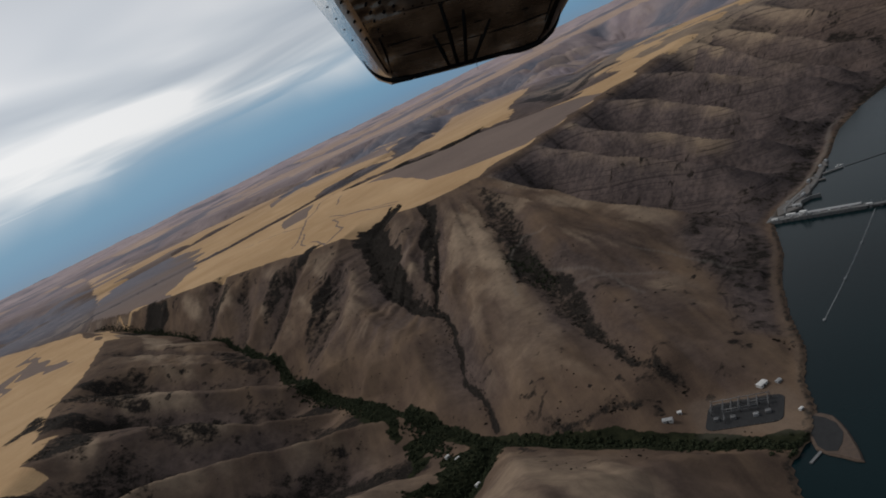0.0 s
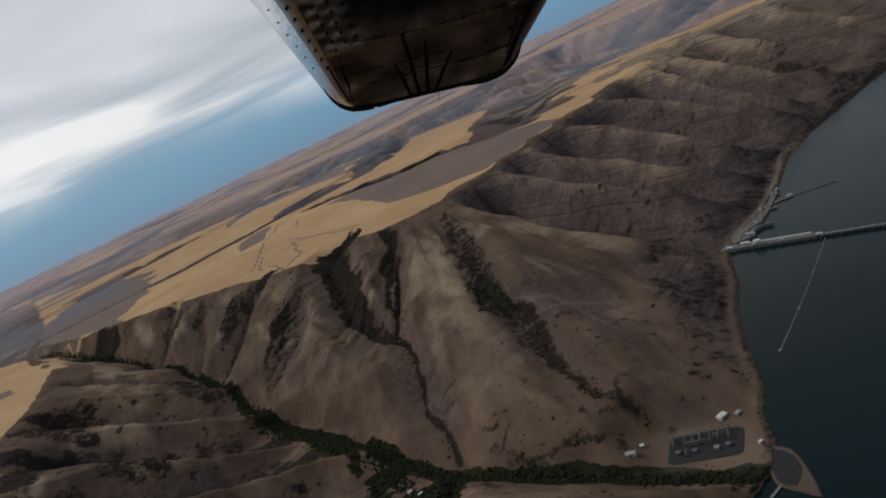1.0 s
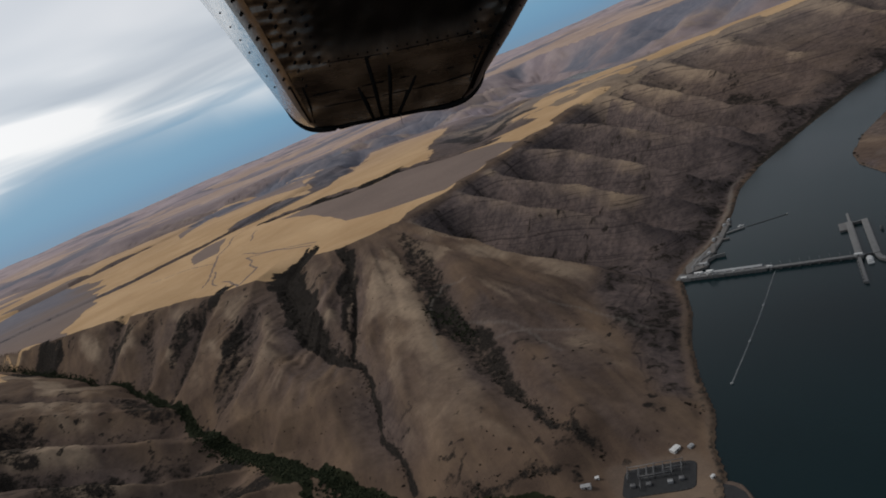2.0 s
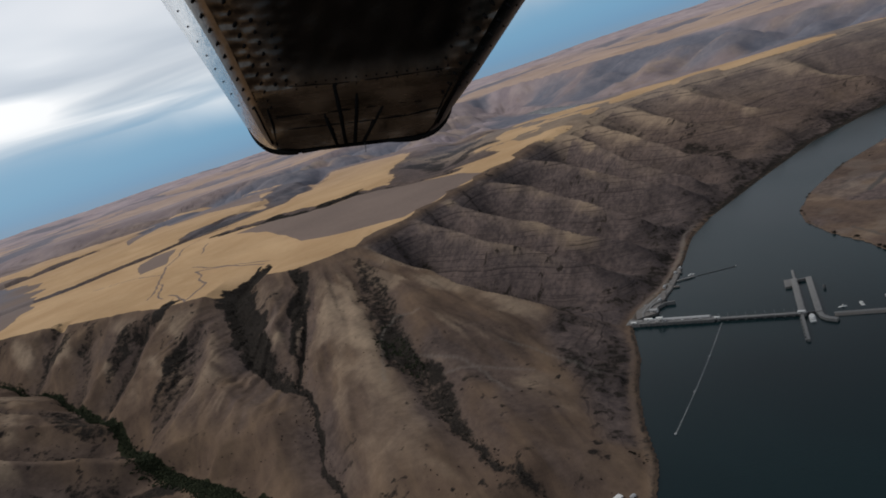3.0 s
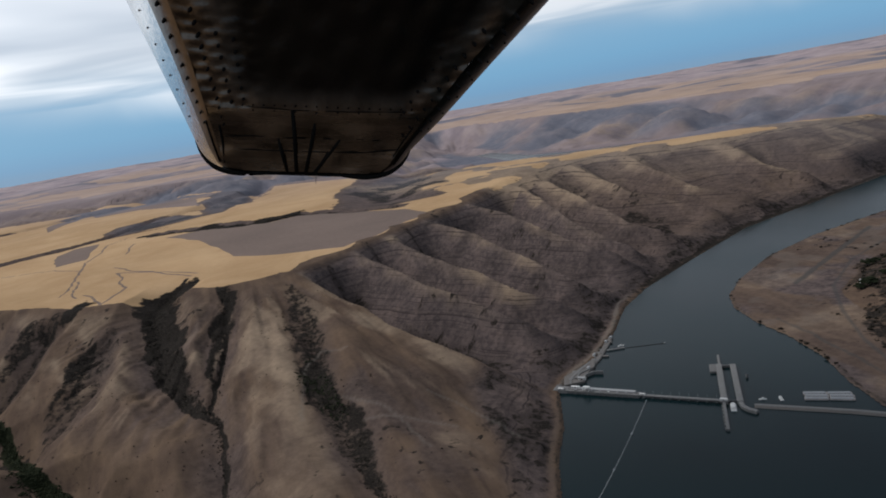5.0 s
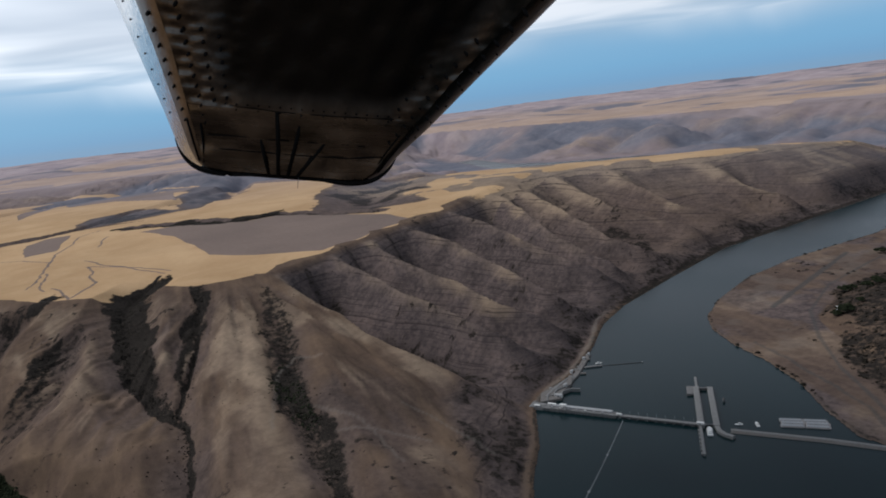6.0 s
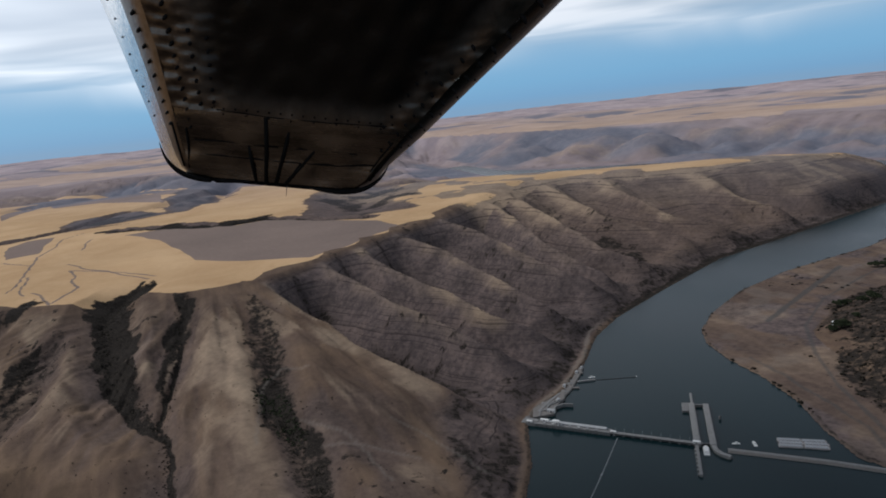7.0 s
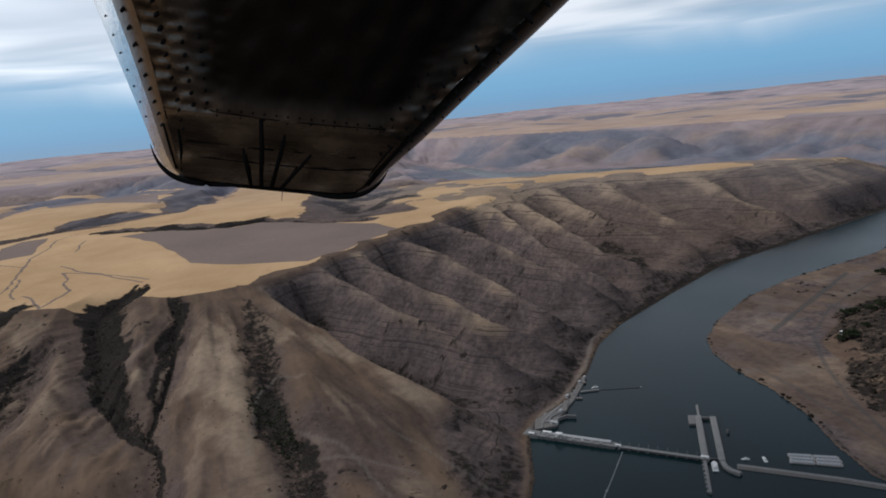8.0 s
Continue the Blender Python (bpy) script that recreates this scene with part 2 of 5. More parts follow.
def skin_material(name, colour, dark, rough, metal, grain=(1.0, 0.12, 1.0)):
    """Old aircraft skin: streaked, oily, dented between its rivets."""
    m, t, b = material(name)
    co = t.nodes.new("ShaderNodeTexCoord").outputs["Object"]
    streak = mnoise(t, co, 0.5, 6, 0.6, stretch=grain, distortion=0.3)
    blot = mnoise(t, co, 0.07, 2, 0.5)
    c = mramp(t, [(0.35, dark), (0.7, colour)], blot)
    c = mmix(t, 0.4, c, mramp(t, [(0.35, dark), (0.7, colour)], streak))
    t.links.new(c, b.inputs["Base Color"])
    b.inputs["Metallic"].default_value = metal
    r = t.nodes.new("ShaderNodeMapRange")
    r.inputs["To Min"].default_value, r.inputs["To Max"].default_value = rough - 0.1, rough + 0.12
    t.links.new(streak, r.inputs[0])
    t.links.new(r.outputs[0], b.inputs["Roughness"])
    mbump(t, b, mnoise(t, co, 0.35, 3), 0.35, 0.5)
    return m


LAND, WATER = land_material(), water_material()
CONCRETE = simple("concrete", (0.19, 0.187, 0.18), (0.095, 0.094, 0.092))
CONCRETE_DARK = simple("dark_concrete", (0.15, 0.145, 0.14), (0.075, 0.074, 0.072))
STEEL = simple("galvanised_steel", (0.20, 0.20, 0.20), (0.13, 0.13, 0.13), 0.6, 0.3)
WHITE = simple("white_paint", (0.62, 0.62, 0.60), (0.46, 0.455, 0.44), 0.6)
ROOF = simple("grey_roof_sheet", (0.33, 0.335, 0.335), (0.23, 0.23, 0.23), 0.6)
RUST = simple("weathered_hull", (0.28, 0.26, 0.25), (0.17, 0.155, 0.15), 0.7)
CARGO = simple("hatch_cover", (0.27, 0.28, 0.29), (0.17, 0.18, 0.19), 0.6)
RUBBLE = simple("rubble_fill", (0.165, 0.152, 0.14), (0.085, 0.078, 0.072), 0.95, 0.0, 2.5, 0.5, 0.15)
YARD = simple("yard_gravel", (0.020, 0.021, 0.022), (0.010, 0.010, 0.011), 0.95, 0.0, 1.2, 0.4, 0.05)
EARTH = simple("brown_earth", (0.105, 0.072, 0.052), (0.06, 0.042, 0.032), 0.95, 0.0, 1.5, 0.4, 0.1)
DARK = simple("dark_paint", (0.05, 0.05, 0.052), (0.03, 0.03, 0.031), 0.6)
BARK = simple("bark", (0.10, 0.08, 0.06), (0.05, 0.04, 0.032), 0.95)
LEAF_TREE = leaf_material("tree_leaves", (0.012, 0.0165, 0.0095), (0.042, 0.049, 0.027))
LEAF_SHRUB = leaf_material("shrub_leaves", (0.008, 0.0073, 0.006), (0.028, 0.0245, 0.0175))
# one aluminium skin in bright, ground-toned and shaded copies
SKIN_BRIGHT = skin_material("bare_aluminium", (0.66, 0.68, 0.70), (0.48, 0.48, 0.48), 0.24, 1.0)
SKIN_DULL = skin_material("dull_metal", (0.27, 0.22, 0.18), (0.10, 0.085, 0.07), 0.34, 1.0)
SKIN_LAP = skin_material("shaded_metal", (0.13, 0.108, 0.09), (0.04, 0.034, 0.03), 0.3, 1.0)
SKIN_TIP = skin_material("ground_toned_metal", (0.20, 0.178, 0.155), (0.07, 0.062, 0.054), 0.26, 1.0, (0.10, 1.0, 1.0))
SKIN_DARK = skin_material("shaded_underside", (0.0016, 0.0014, 0.0012), (0.0006, 0.0005, 0.0005), 0.5, 0.0)
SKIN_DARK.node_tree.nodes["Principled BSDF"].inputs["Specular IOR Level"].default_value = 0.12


def belly_material():
    """Brown metal with shade and dark reflections painted on, thinning out towards the edges."""
    m, t, b = material("shaded_belly")
    co = t.nodes.new("ShaderNodeTexCoord").outputs["Object"]
    shade_mask = t.nodes.new("ShaderNodeAttribute")
    shade_mask.attribute_name = "belly_shade"
    streak = mnoise(t, co, 0.35, 6, 0.6, stretch=(1.0, 0.15, 1.0), distortion=0.4)
    blot = mnoise(t, co, 0.16, 4, 0.6)
    metal = mramp(t, [(0.30, (0.055, 0.047, 0.040)), (0.72, (0.17, 0.145, 0.122))], blot)
    metal = mmix(t, 0.4, metal, mramp(t, [(0.35, (0.035, 0.030, 0.026)), (0.7, (0.14, 0.12, 0.10))], streak))
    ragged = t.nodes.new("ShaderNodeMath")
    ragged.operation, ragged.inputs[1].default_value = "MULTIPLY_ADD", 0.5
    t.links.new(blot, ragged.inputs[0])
    t.links.new(shade_mask.outputs["Fac"], ragged.inputs[2])
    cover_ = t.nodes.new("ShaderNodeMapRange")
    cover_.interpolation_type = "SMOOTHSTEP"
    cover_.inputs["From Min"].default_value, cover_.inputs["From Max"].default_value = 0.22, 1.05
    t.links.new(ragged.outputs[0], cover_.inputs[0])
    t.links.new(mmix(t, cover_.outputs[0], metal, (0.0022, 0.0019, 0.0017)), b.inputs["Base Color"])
    bare = t.nodes.new("ShaderNodeMath")
    bare.operation, bare.inputs[0].default_value = "SUBTRACT", 1.0
    t.links.new(cover_.outputs[0], bare.inputs[1])
    t.links.new(bare.outputs[0], b.inputs["Metallic"])
    b.inputs["Roughness"].default_value, b.inputs["Specular IOR Level"].default_value = 0.33, 0.18
    mbump(t, b, mnoise(t, co, 0.35, 3), 0.35, 0.5)
    return m


SKIN_BELLY = belly_material()
RUBBER = simple("black_rubber", (0.006, 0.006, 0.006), (0.003, 0.003, 0.003), 0.85)
for m_ in (RUBBER,):
    m_.node_tree.nodes["Principled BSDF"].inputs["Specular IOR Level"].default_value = 0.08
RIVET = simple("dark_rivet", (0.008, 0.007, 0.007), (0.004, 0.004, 0.004), 0.6, 0.0)
RIVET.node_tree.nodes["Principled BSDF"].inputs["Specular IOR Level"].default_value = 0.06


# ---- the lie of the land ----
def lattice(ix, iy, seed):
    h = (ix.astype(np.int64) * 374761393 + iy.astype(np.int64) * 668265263 + seed * 1442695041) & 0x7FFFFFFF
    h = ((h ^ (h >> 13)) * 1274126177) & 0x7FFFFFFF
    return ((h ^ (h >> 16)) & 0xFFFF) / 65535.0


def vnoise(x, y, seed):
    ix, iy = np.floor(x), np.floor(y)
    fx, fy = x - ix, y - iy
    fx, fy = fx * fx * fx * (fx * (fx * 6 - 15) + 10), fy * fy * fy * (fy * (fy * 6 - 15) + 10)
    a, b = lattice(ix, iy, seed), lattice(ix + 1, iy, seed)
    c, d = lattice(ix, iy + 1, seed), lattice(ix + 1, iy + 1, seed)
    return (a + (b - a) * fx) * (1 - fy) + (c + (d - c) * fx) * fy


def fbm(x, y, size, octaves=4, seed=0, gain=0.5, ridged=False):
    total, amp, norm = 0.0, 1.0, 0.0
    ca, sa = math.cos(0.6), math.sin(0.6)
    x, y = x / size, y / size
    for o in range(octaves):
        n = vnoise(x, y, seed * 17 + o)
        if ridged:
            n = 1 - np.abs(2 * n - 1)
        total, norm = total + amp * n, norm + amp
        amp *= gain
        x, y = (x * ca - y * sa) * 2.03 + 7.1, (x * sa + y * ca) * 2.03 + 3.7
    return total / norm


def smooth(a, b, v):
    f = np.clip((v - a) / (b - a), 0, 1)
    return f * f * (3 - 2 * f)


def to_line(x, y, pts, closed=False):
    """Distance to a polyline, and how far along it (0 to 1) the nearest place lies."""
    pts = [np.array(p[:2], float) for p in pts]
    if closed:
        pts.append(pts[0])
    lens = [np.linalg.norm(b - a) for a, b in zip(pts, pts[1:])]
    total, run = sum(lens), 0.0
    best, along = np.full(x.shape, 1e18), np.zeros(x.shape)
    for a, b, ln in zip(pts, pts[1:], lens):
        ex, ey = (b - a) / ln
        s = np.clip((x - a[0]) * ex + (y - a[1]) * ey, 0, ln)
        d = (x - a[0] - s * ex) ** 2 + (y - a[1] - s * ey) ** 2
        near = d < best
        best = np.where(near, d, best)
        along = np.where(near, (run + s) / total, along)
        run += ln
    return np.sqrt(best), along


def inside(x, y, pts):
    ins = np.zeros(x.shape, bool)
    for (ax, ay), (bx, by) in zip(pts, pts[1:] + pts[:1]):
        if ay != by:
            ins ^= ((ay > y) != (by > y)) & (x < (bx - ax) * (y - ay) / (by - ay) + ax)
    return ins


WEST_BANK = [(30, -900), (26, -200), (30, 0), (32, 60), (34, 97), (37, 104), (44, 108), (49, 115), (52, 123), (59, 133), (65, 148), (74, 166), (84, 181), (94, 202), (101, 210), (117, 218), (137, 237), (158, 260), (180, 276), (228, 301), (286, 329), (354, 345), (424, 363), (479, 377), (520, 389), (560, 408), (590, 436), (598, 458), (590, 490), (560, 600), (520, 730), (468, 830), (432, 905), (446, 1040), (462, 1180), (476, 1300), (500, 1440), (520, 1490)]
EAST_BANK = [(545, 1490), (532, 1430), (512, 1290), (500, 1150), (486, 1010), (520, 930), (600, 850), (690, 700), (710, 530), (690, 440), (600, 368), (480, 340), (420, 312), (358, 293), (324, 289), (287, 284), (246, 272), (213, 254), (195, 240), (186, 227), (180, 209), (177, 190), (171, 171), (162, 154), (156, 138), (165, 100), (160, 40), (150, -60), (160, -300), (200, -900)]
RIVER = WEST_BANK + EAST_BANK
CREEK = [(46, 103, 0.1), (40, 106, 0.3), (24, 121, 0.6), (5, 139, 1.0), (-9, 152, 1.5), (-23, 176, 2.5), (-43, 212, 4.0), (-68, 249, 6.0), (-85, 290, 8.0), (-122, 356, 12.0), (-174, 424, 18.0), (-236, 497, 27.0), (-300, 560, 34.0)]
SOUTH_CREEK = [(-9, 151, 1.5), (-17, 137, 2.0), (-30, 118, 3.0), (-48, 92, 6.0), (-70, 60, 12.0), (-90, 20, 22.0), (-120, -40, 32.0)]
# edges of the high ground: the main plateau with its long ridge, the western one, the south hill and the far side
PLATEAU = [(-2500, 4800), (-1800, 2600), (-700, 1500), (-330, 700), (-262, 535), (-212, 478), (-168, 446), (-140, 427), (-99, 390), (-63, 350), (-31, 330), (-13, 336), (0, 322), (30, 322), (60, 345), (87, 367), (109, 386), (150, 415), (205, 480), (270, 548), (318, 540), (350, 500), (400, 462), (460, 440), (515, 446), (545, 464), (510, 474), (460, 468), (408, 490), (366, 520), (320, 560), (250, 620), (180, 710), (100, 830), (0, 940), (-200, 1010), (-400, 1080), (-700, 1400)]
WEST_HIGH = [(-3000, 900), (-420, 640), (-330, 560), (-250, 488), (-198, 402), (-175, 345), (-158, 262), (-146, 222), (-136, 190), (-140, 140), (-150, 90), (-200, -60), (-300, -900), (-4800, -900), (-4800, 900)]
SOUTH_HIGH = [(-22, 30), (-34, 78), (-30, 60), (-70, 10), (-90, -60), (-120, -400), (-40, -500), (-15, -100)]
FAR_HIGH = [(330, -900), (330, -100), (330, 60), (340, 130), (400, 200), (520, 250), (700, 330), (860, 470), (930, 640), (900, 820), (820, 980), (730, 1120), (660, 1260), (620, 1420), (570, 1580), (470, 1590), (400, 1460), (100, 1400), (-300, 1420), (-650, 1700), (-1700, 2900), (-2300, 4900), (4900, 4900), (4900, -900)]
# spurs of the river face: their crests from the rim down to the foot
CRESTS = [
    [(30, 320), (34, 311), (44, 282), (51, 261), (63, 234), (75, 214), (86, 207), (90, 204)],
    [(60, 350), (62, 344), (73, 308), (79, 280), (88, 266), (97, 242), (108, 228)],
    [(83, 372), (84, 366), (88, 341), (98, 308), (107, 290), (114, 268), (130, 247)],
    [(110, 390), (115, 379), (128, 350), (132, 322), (136, 296), (142, 276), (154, 264)],
    [(146, 420), (150, 409), (161, 379), (167, 343), (173, 309), (184, 292)],
    [(205, 492), (203, 482), (200, 424), (188, 356), (190, 316), (194, 302)],
    [(234, 510), (232, 492), (224, 434), (219, 388), (215, 340), (228, 316)],
    [(284, 545), (281, 530), (272, 476), (257, 404), (268, 374), (280, 340)],
    [(329, 530), (327, 515), (306, 442), (298, 388), (306, 363), (325, 344)],
    [(380, 480), (378, 468), (374, 430), (368, 399), (380, 364)],
]


def between(a, b, lo=0.12, hi=0.94):
    """A course midway between two spurs."""
    out = []
    for k in range(7):
        f = lo + (hi - lo) * k / 6
        p = [np.interp(f * (len(c) - 1), range(len(c)), [q[i] for q in c]) for c in (a, b) for i in (0, 1)]
        out.append(((p[0] + p[2]) / 2, (p[1] + p[3]) / 2))
    return out


# gullies: course, half width, depth, how much brush lies in them
GULLIES = [
    ([(-15, 362), (-22, 345), (-30, 322), (-27, 273), (-18, 250), (-11, 236)], 15, 8.0, 1.0),
    ([(-1, 326), (-4, 272), (-10, 242), (-10, 222), (-10, 195), (-8, 176), (-9, 158)], 11, 6.0, 0.9),
    ([(27, 306), (26, 280), (24, 240), (22, 220), (23, 202), (24, 182), (27, 160), (29, 146), (33, 137)], 11, 4.0, 0.65),
    ([(-130, 424), (-134, 400), (-140, 378)], 14, 7, 0.5),
    ([(-104, 388), (-109, 350), (-113, 340)], 14, 7, 0.45),
    ([(-70, 352), (-84, 330), (-94, 312)], 14, 8, 0.55),
    ([(-44, 318), (-52, 290), (-68, 264)], 13, 6, 0.45),
    ([(395, 440), (388, 400), (402, 366)], 22, 13, 0.62),
    ([(-132, 176), (-100, 192), (-70, 200), (-40, 206)], 21, 17, 0.75),
    ([(-146, 240), (-112, 236), (-85, 228), (-56, 226)], 18, 15, 0.75),
    ([(-160, 290), (-130, 282), (-100, 275), (-78, 268)], 19, 14, 0.75),
    ([(-130, 140), (-95, 155), (-62, 162), (-32, 160)], 23, 17, 0.75),
    ([(-172, 345), (-145, 335), (-110, 325), (-93, 306)], 9, 4, 0.4),
]
GULLIES += [(between(a, b), 8, 0.0, 0.6) for a, b in zip(CRESTS, CRESTS[1:])]
# draws that cross the high ground
DRAWS = [
    ([(-50, 578), (-15, 566), (14, 552), (38, 518), (64, 526), (92, 486), (118, 462)], 9, 2.5, 0.9),
    ([(-300, 575), (-180, 585), (-118, 612), (-88, 628), (-66, 655), (-40, 690), (-4, 735), (30, 860), (70, 960)], 13, 4.0, 0.85),
    ([(118, 462), (128, 520), (150, 600), (190, 680), (230, 800), (260, 960)], 42, 6.0, 0.25),
    ([(16, 690), (40, 780), (60, 880), (80, 980)], 34, 10.0, 0.45),
    ([(285, 610), (330, 700), (380, 800), (425, 900)], 110, 24.0, 0.08),
    ([(-500, 760), (-330, 820), (-180, 900), (-40, 1040)], 30, 8.0, 0.35),
]
# close-grown brush, and dark patches on the west hills: outline, how dense
THICKETS = [
    ([(-10, 362), (-19, 354), (-34, 345), (-35, 330), (-33, 293), (-30, 277), (-22, 262), (-15, 245), (-10, 233), (-11, 243), (-16, 262), (-19, 295), (-20, 317), (-18, 330), (-9, 352)], 1.0),
    ([(-1, 324), (4, 324), (2, 307), (-1, 294), (-5, 277), (-9, 254), (-11, 258), (-8, 280), (-8, 293), (-4, 305)], 1.0),
    ([(26, 309), (32, 295), (31, 269), (28, 244), (27, 205), (28, 191), (26, 178), (22, 180), (19, 195), (16, 218), (16, 233), (18, 264), (20, 285)], 0.57),
    ([(23, 205), (29, 212), (30, 196), (28, 178), (29, 160), (31, 146), (34, 136), (32, 134), (28, 146), (25, 160), (23, 180)], 0.8),
    ([(16, 239), (23, 249), (26, 235), (27, 202), (22, 208), (19, 216), (16, 226)], 0.9),
    ([(-46, 313), (-49, 311), (-55, 298), (-62, 280), (-62, 288), (-57, 301), (-54, 311)], 0.8),
    ([(-59, 311), (-49, 315), (-52, 307), (-66, 282), (-70, 280)], 0.8),
    ([(-70, 345), (-64, 341), (-53, 353), (-59, 364)], 0.9),
    ([(-29, 574), (-11, 571), (4, 573), (22, 535), (37, 543), (52, 537), (69, 545), (68, 520), (43, 520), (22, 515), (3, 535), (-16, 550)], 0.95),
    ([(-193, 452), (-185, 463), (-168, 444), (-171, 434), (-181, 431), (-197, 438), (-218, 461)], 0.85),
    ([(-169, 273), (-159, 280), (-152, 293), (-147, 311), (-136, 290), (-120, 246), (-132, 251), (-151, 264)], 0.62),
    ([(-168, 240), (-168, 263), (-154, 250), (-139, 244), (-145, 231), (-161, 243)], 0.75),
    ([(-140, 203), (-140, 219), (-142, 242), (-132, 249), (-112, 243), (-125, 244), (-123, 218), (-123, 201)], 0.72),
    ([(-108, 209), (-112, 241), (-98, 239), (-87, 210), (-96, 204)], 0.62),
    ([(-131, 184), (-122, 197), (-113, 206), (-103, 196), (-92, 169), (-129, 180)], 0.5),
    ([(-124, 334), (-110, 328), (-87, 289), (-91, 285), (-107, 296)], 0.6),
    ([(-54, 180), (-48, 180), (-46, 176), (-50, 174)], 0.7),
    ([(-139, 410), (-116, 399), (-113, 393), (-123, 384), (-137, 395)], 0.6),
    ([(-112, 382), (-103, 382), (-103, 379), (-110, 372)], 0.6),
    ([(-95, 329), (-92, 345), (-86, 357), (-80, 359), (-68, 345), (-79, 345), (-89, 334)], 0.62),
    ([(46, 138), (49, 138), (50, 135), (47, 134)], 0.9),
    ([(55, 139), (58, 137), (58, 133), (55, 134)], 0.7),
    ([(0, 160), (2, 160), (2, 157), (0, 157)], 0.8),
    ([(-2, 153), (0, 153), (1, 150), (-1, 150)], 0.8),
    ([(3, 149), (15, 141), (24, 136), (22, 134), (11, 140), (2, 146)], 0.7),
    ([(257, 230), (270, 233), (299, 238), (340, 238), (300, 190), (215, 140), (181, 150), (189, 168), (199, 181), (213, 193), (219, 188), (226, 196), (228, 207)], 0.62),
]
CANYONS = [
    [(114, 596), (135, 648), (199, 745), (199, 636), (187, 541), (163, 548), (118, 470), (119, 549)],
    [(-4, 824), (29, 995), (99, 1303), (51, 853), (13, 659), (-3, 663)],
    [(-82, 628), (-74, 698), (-47, 737), (-5, 665), (-61, 633)],
]
GOLD = [
    [(-170, 690), (-95, 670), (-75, 720), (-15, 760), (-70, 860), (-120, 875), (-150, 790)],
    [(-120, 1020), (-60, 1030), (10, 940), (40, 980), (-40, 1110), (-160, 1120)],
    [(-157, 218), (-143, 230), (-138, 205), (-142, 203), (-131, 195), (-131, 181), (-150, 175)],
    [(-263, 444), (-277, 483), (-249, 469), (-217, 399), (-233, 407)],
    [(-233, 472), (-238, 500), (-187, 392), (-191, 381)],
    [(-233, 493), (-205, 469), (-186, 453), (-201, 460)],
]
FALLOWS = [
    [(-108, 575), (-97, 595), (-80, 592), (-82, 520), (-97, 512)],
    [(-166, 873), (-145, 1008), (-133, 945), (-151, 793)],
    [(-145, 1031), (-97, 1017), (-11, 899), (-7, 785), (-70, 876), (-119, 883)],
    [(-51, 1035), (-12, 1118), (42, 990), (6, 974)],
    [(-264, 403), (-279, 453), (-307, 508), (-255, 434), (-213, 383), (-198, 361), (-217, 366), (-258, 420), (-238, 359)],
    [(-291, 537), (-277, 552), (-315, 663), (-350, 840), (-313, 854), (-224, 723), (-179, 544), (-178, 476), (-168, 442), (-187, 454), (-205, 469), (-236, 497)],
]
WOOD = [(-52, 222), (-39, 200), (-28, 181), (-14, 163), (-10, 150), (-20, 132), (-31, 134), (-35, 150), (-32, 170), (-42, 198)]
LAVA_FOOT = [(76, 216), (88, 209), (92, 203), (84, 183), (75, 168), (66, 152), (60, 138), (54, 142), (58, 162), (62, 180), (63, 195), (66, 208)]
FALLOW_FIELD = [(-33, 545), (-8, 490), (2, 440), (8, 398), (30, 374), (62, 353), (85, 369), (105, 388), (124, 402), (118, 440), (92, 478), (64, 518), (40, 508), (12, 545)]
YARD_FLAT = [(33, 131), (47, 123), (45, 110), (30, 120)]
EAST_ROAD = [(158, 118), (178, 152), (189, 172), (206, 195), (227, 218), (261, 239), (303, 253), (360, 268), (440, 292)]
SHORE_ROAD = [(42, 104), (47, 112), (50.5, 122), (57.5, 133.5), (63.5, 148.5), (72.5, 167), (82.5, 182), (95, 204), (104, 212.5), (119, 222), (139, 241), (157, 264), (178, 279), (227, 304)]
AIRSTRIP = [(221, 231), (264, 251), (312, 273)]
EAST_TRACK = [(186, 205), (182, 185), (179, 175), (175, 161), (172, 149), (165, 138)]
TRACKS = [
    [(-76, 391), (-77, 429), (-76.5, 465), (-76, 509), (-72, 573), (-61, 595)],
    [(-66, 375), (-72, 405), (-74, 430)],
    [(-53, 501), (-54, 529), (-52, 548)],
    [(-62, 379), (-50, 345), (-44, 375), (-52, 430), (-40, 418), (-29, 405), (-10, 372)],
    [(-56, 453), (-45, 428), (-31, 409), (-27, 395), (-13, 367)],
    [(-130, 520), (-95, 500), (-77, 472)],
    [(14, 207), (20, 238), (28, 249), (36, 241)],
    [(28, 214), (38, 202), (41, 193), (43, 177)],
    [(31, 200), (41, 196), (54, 187)],
    [(52, 205), (58, 199), (64, 188), (69, 176)],
]


def patch_of(x, y, outline, edge=1.5):
    """1 within an outline, fading over its edge to 0 outside."""
    out = np.zeros(x.shape)
    pad = edge + 1
    xs, ys = [p[0] for p in outline], [p[1] for p in outline]
    sel = (x > min(xs) - pad) & (x < max(xs) + pad) & (y > min(ys) - pad) & (y < max(ys) + pad)
    if sel.any():
        d, _ = to_line(x[sel], y[sel], outline, True)
        out[sel] = smooth(-edge, edge, np.where(inside(x[sel], y[sel], outline), d, -d))
    return out


def x_first(course):
    return course[0][0]


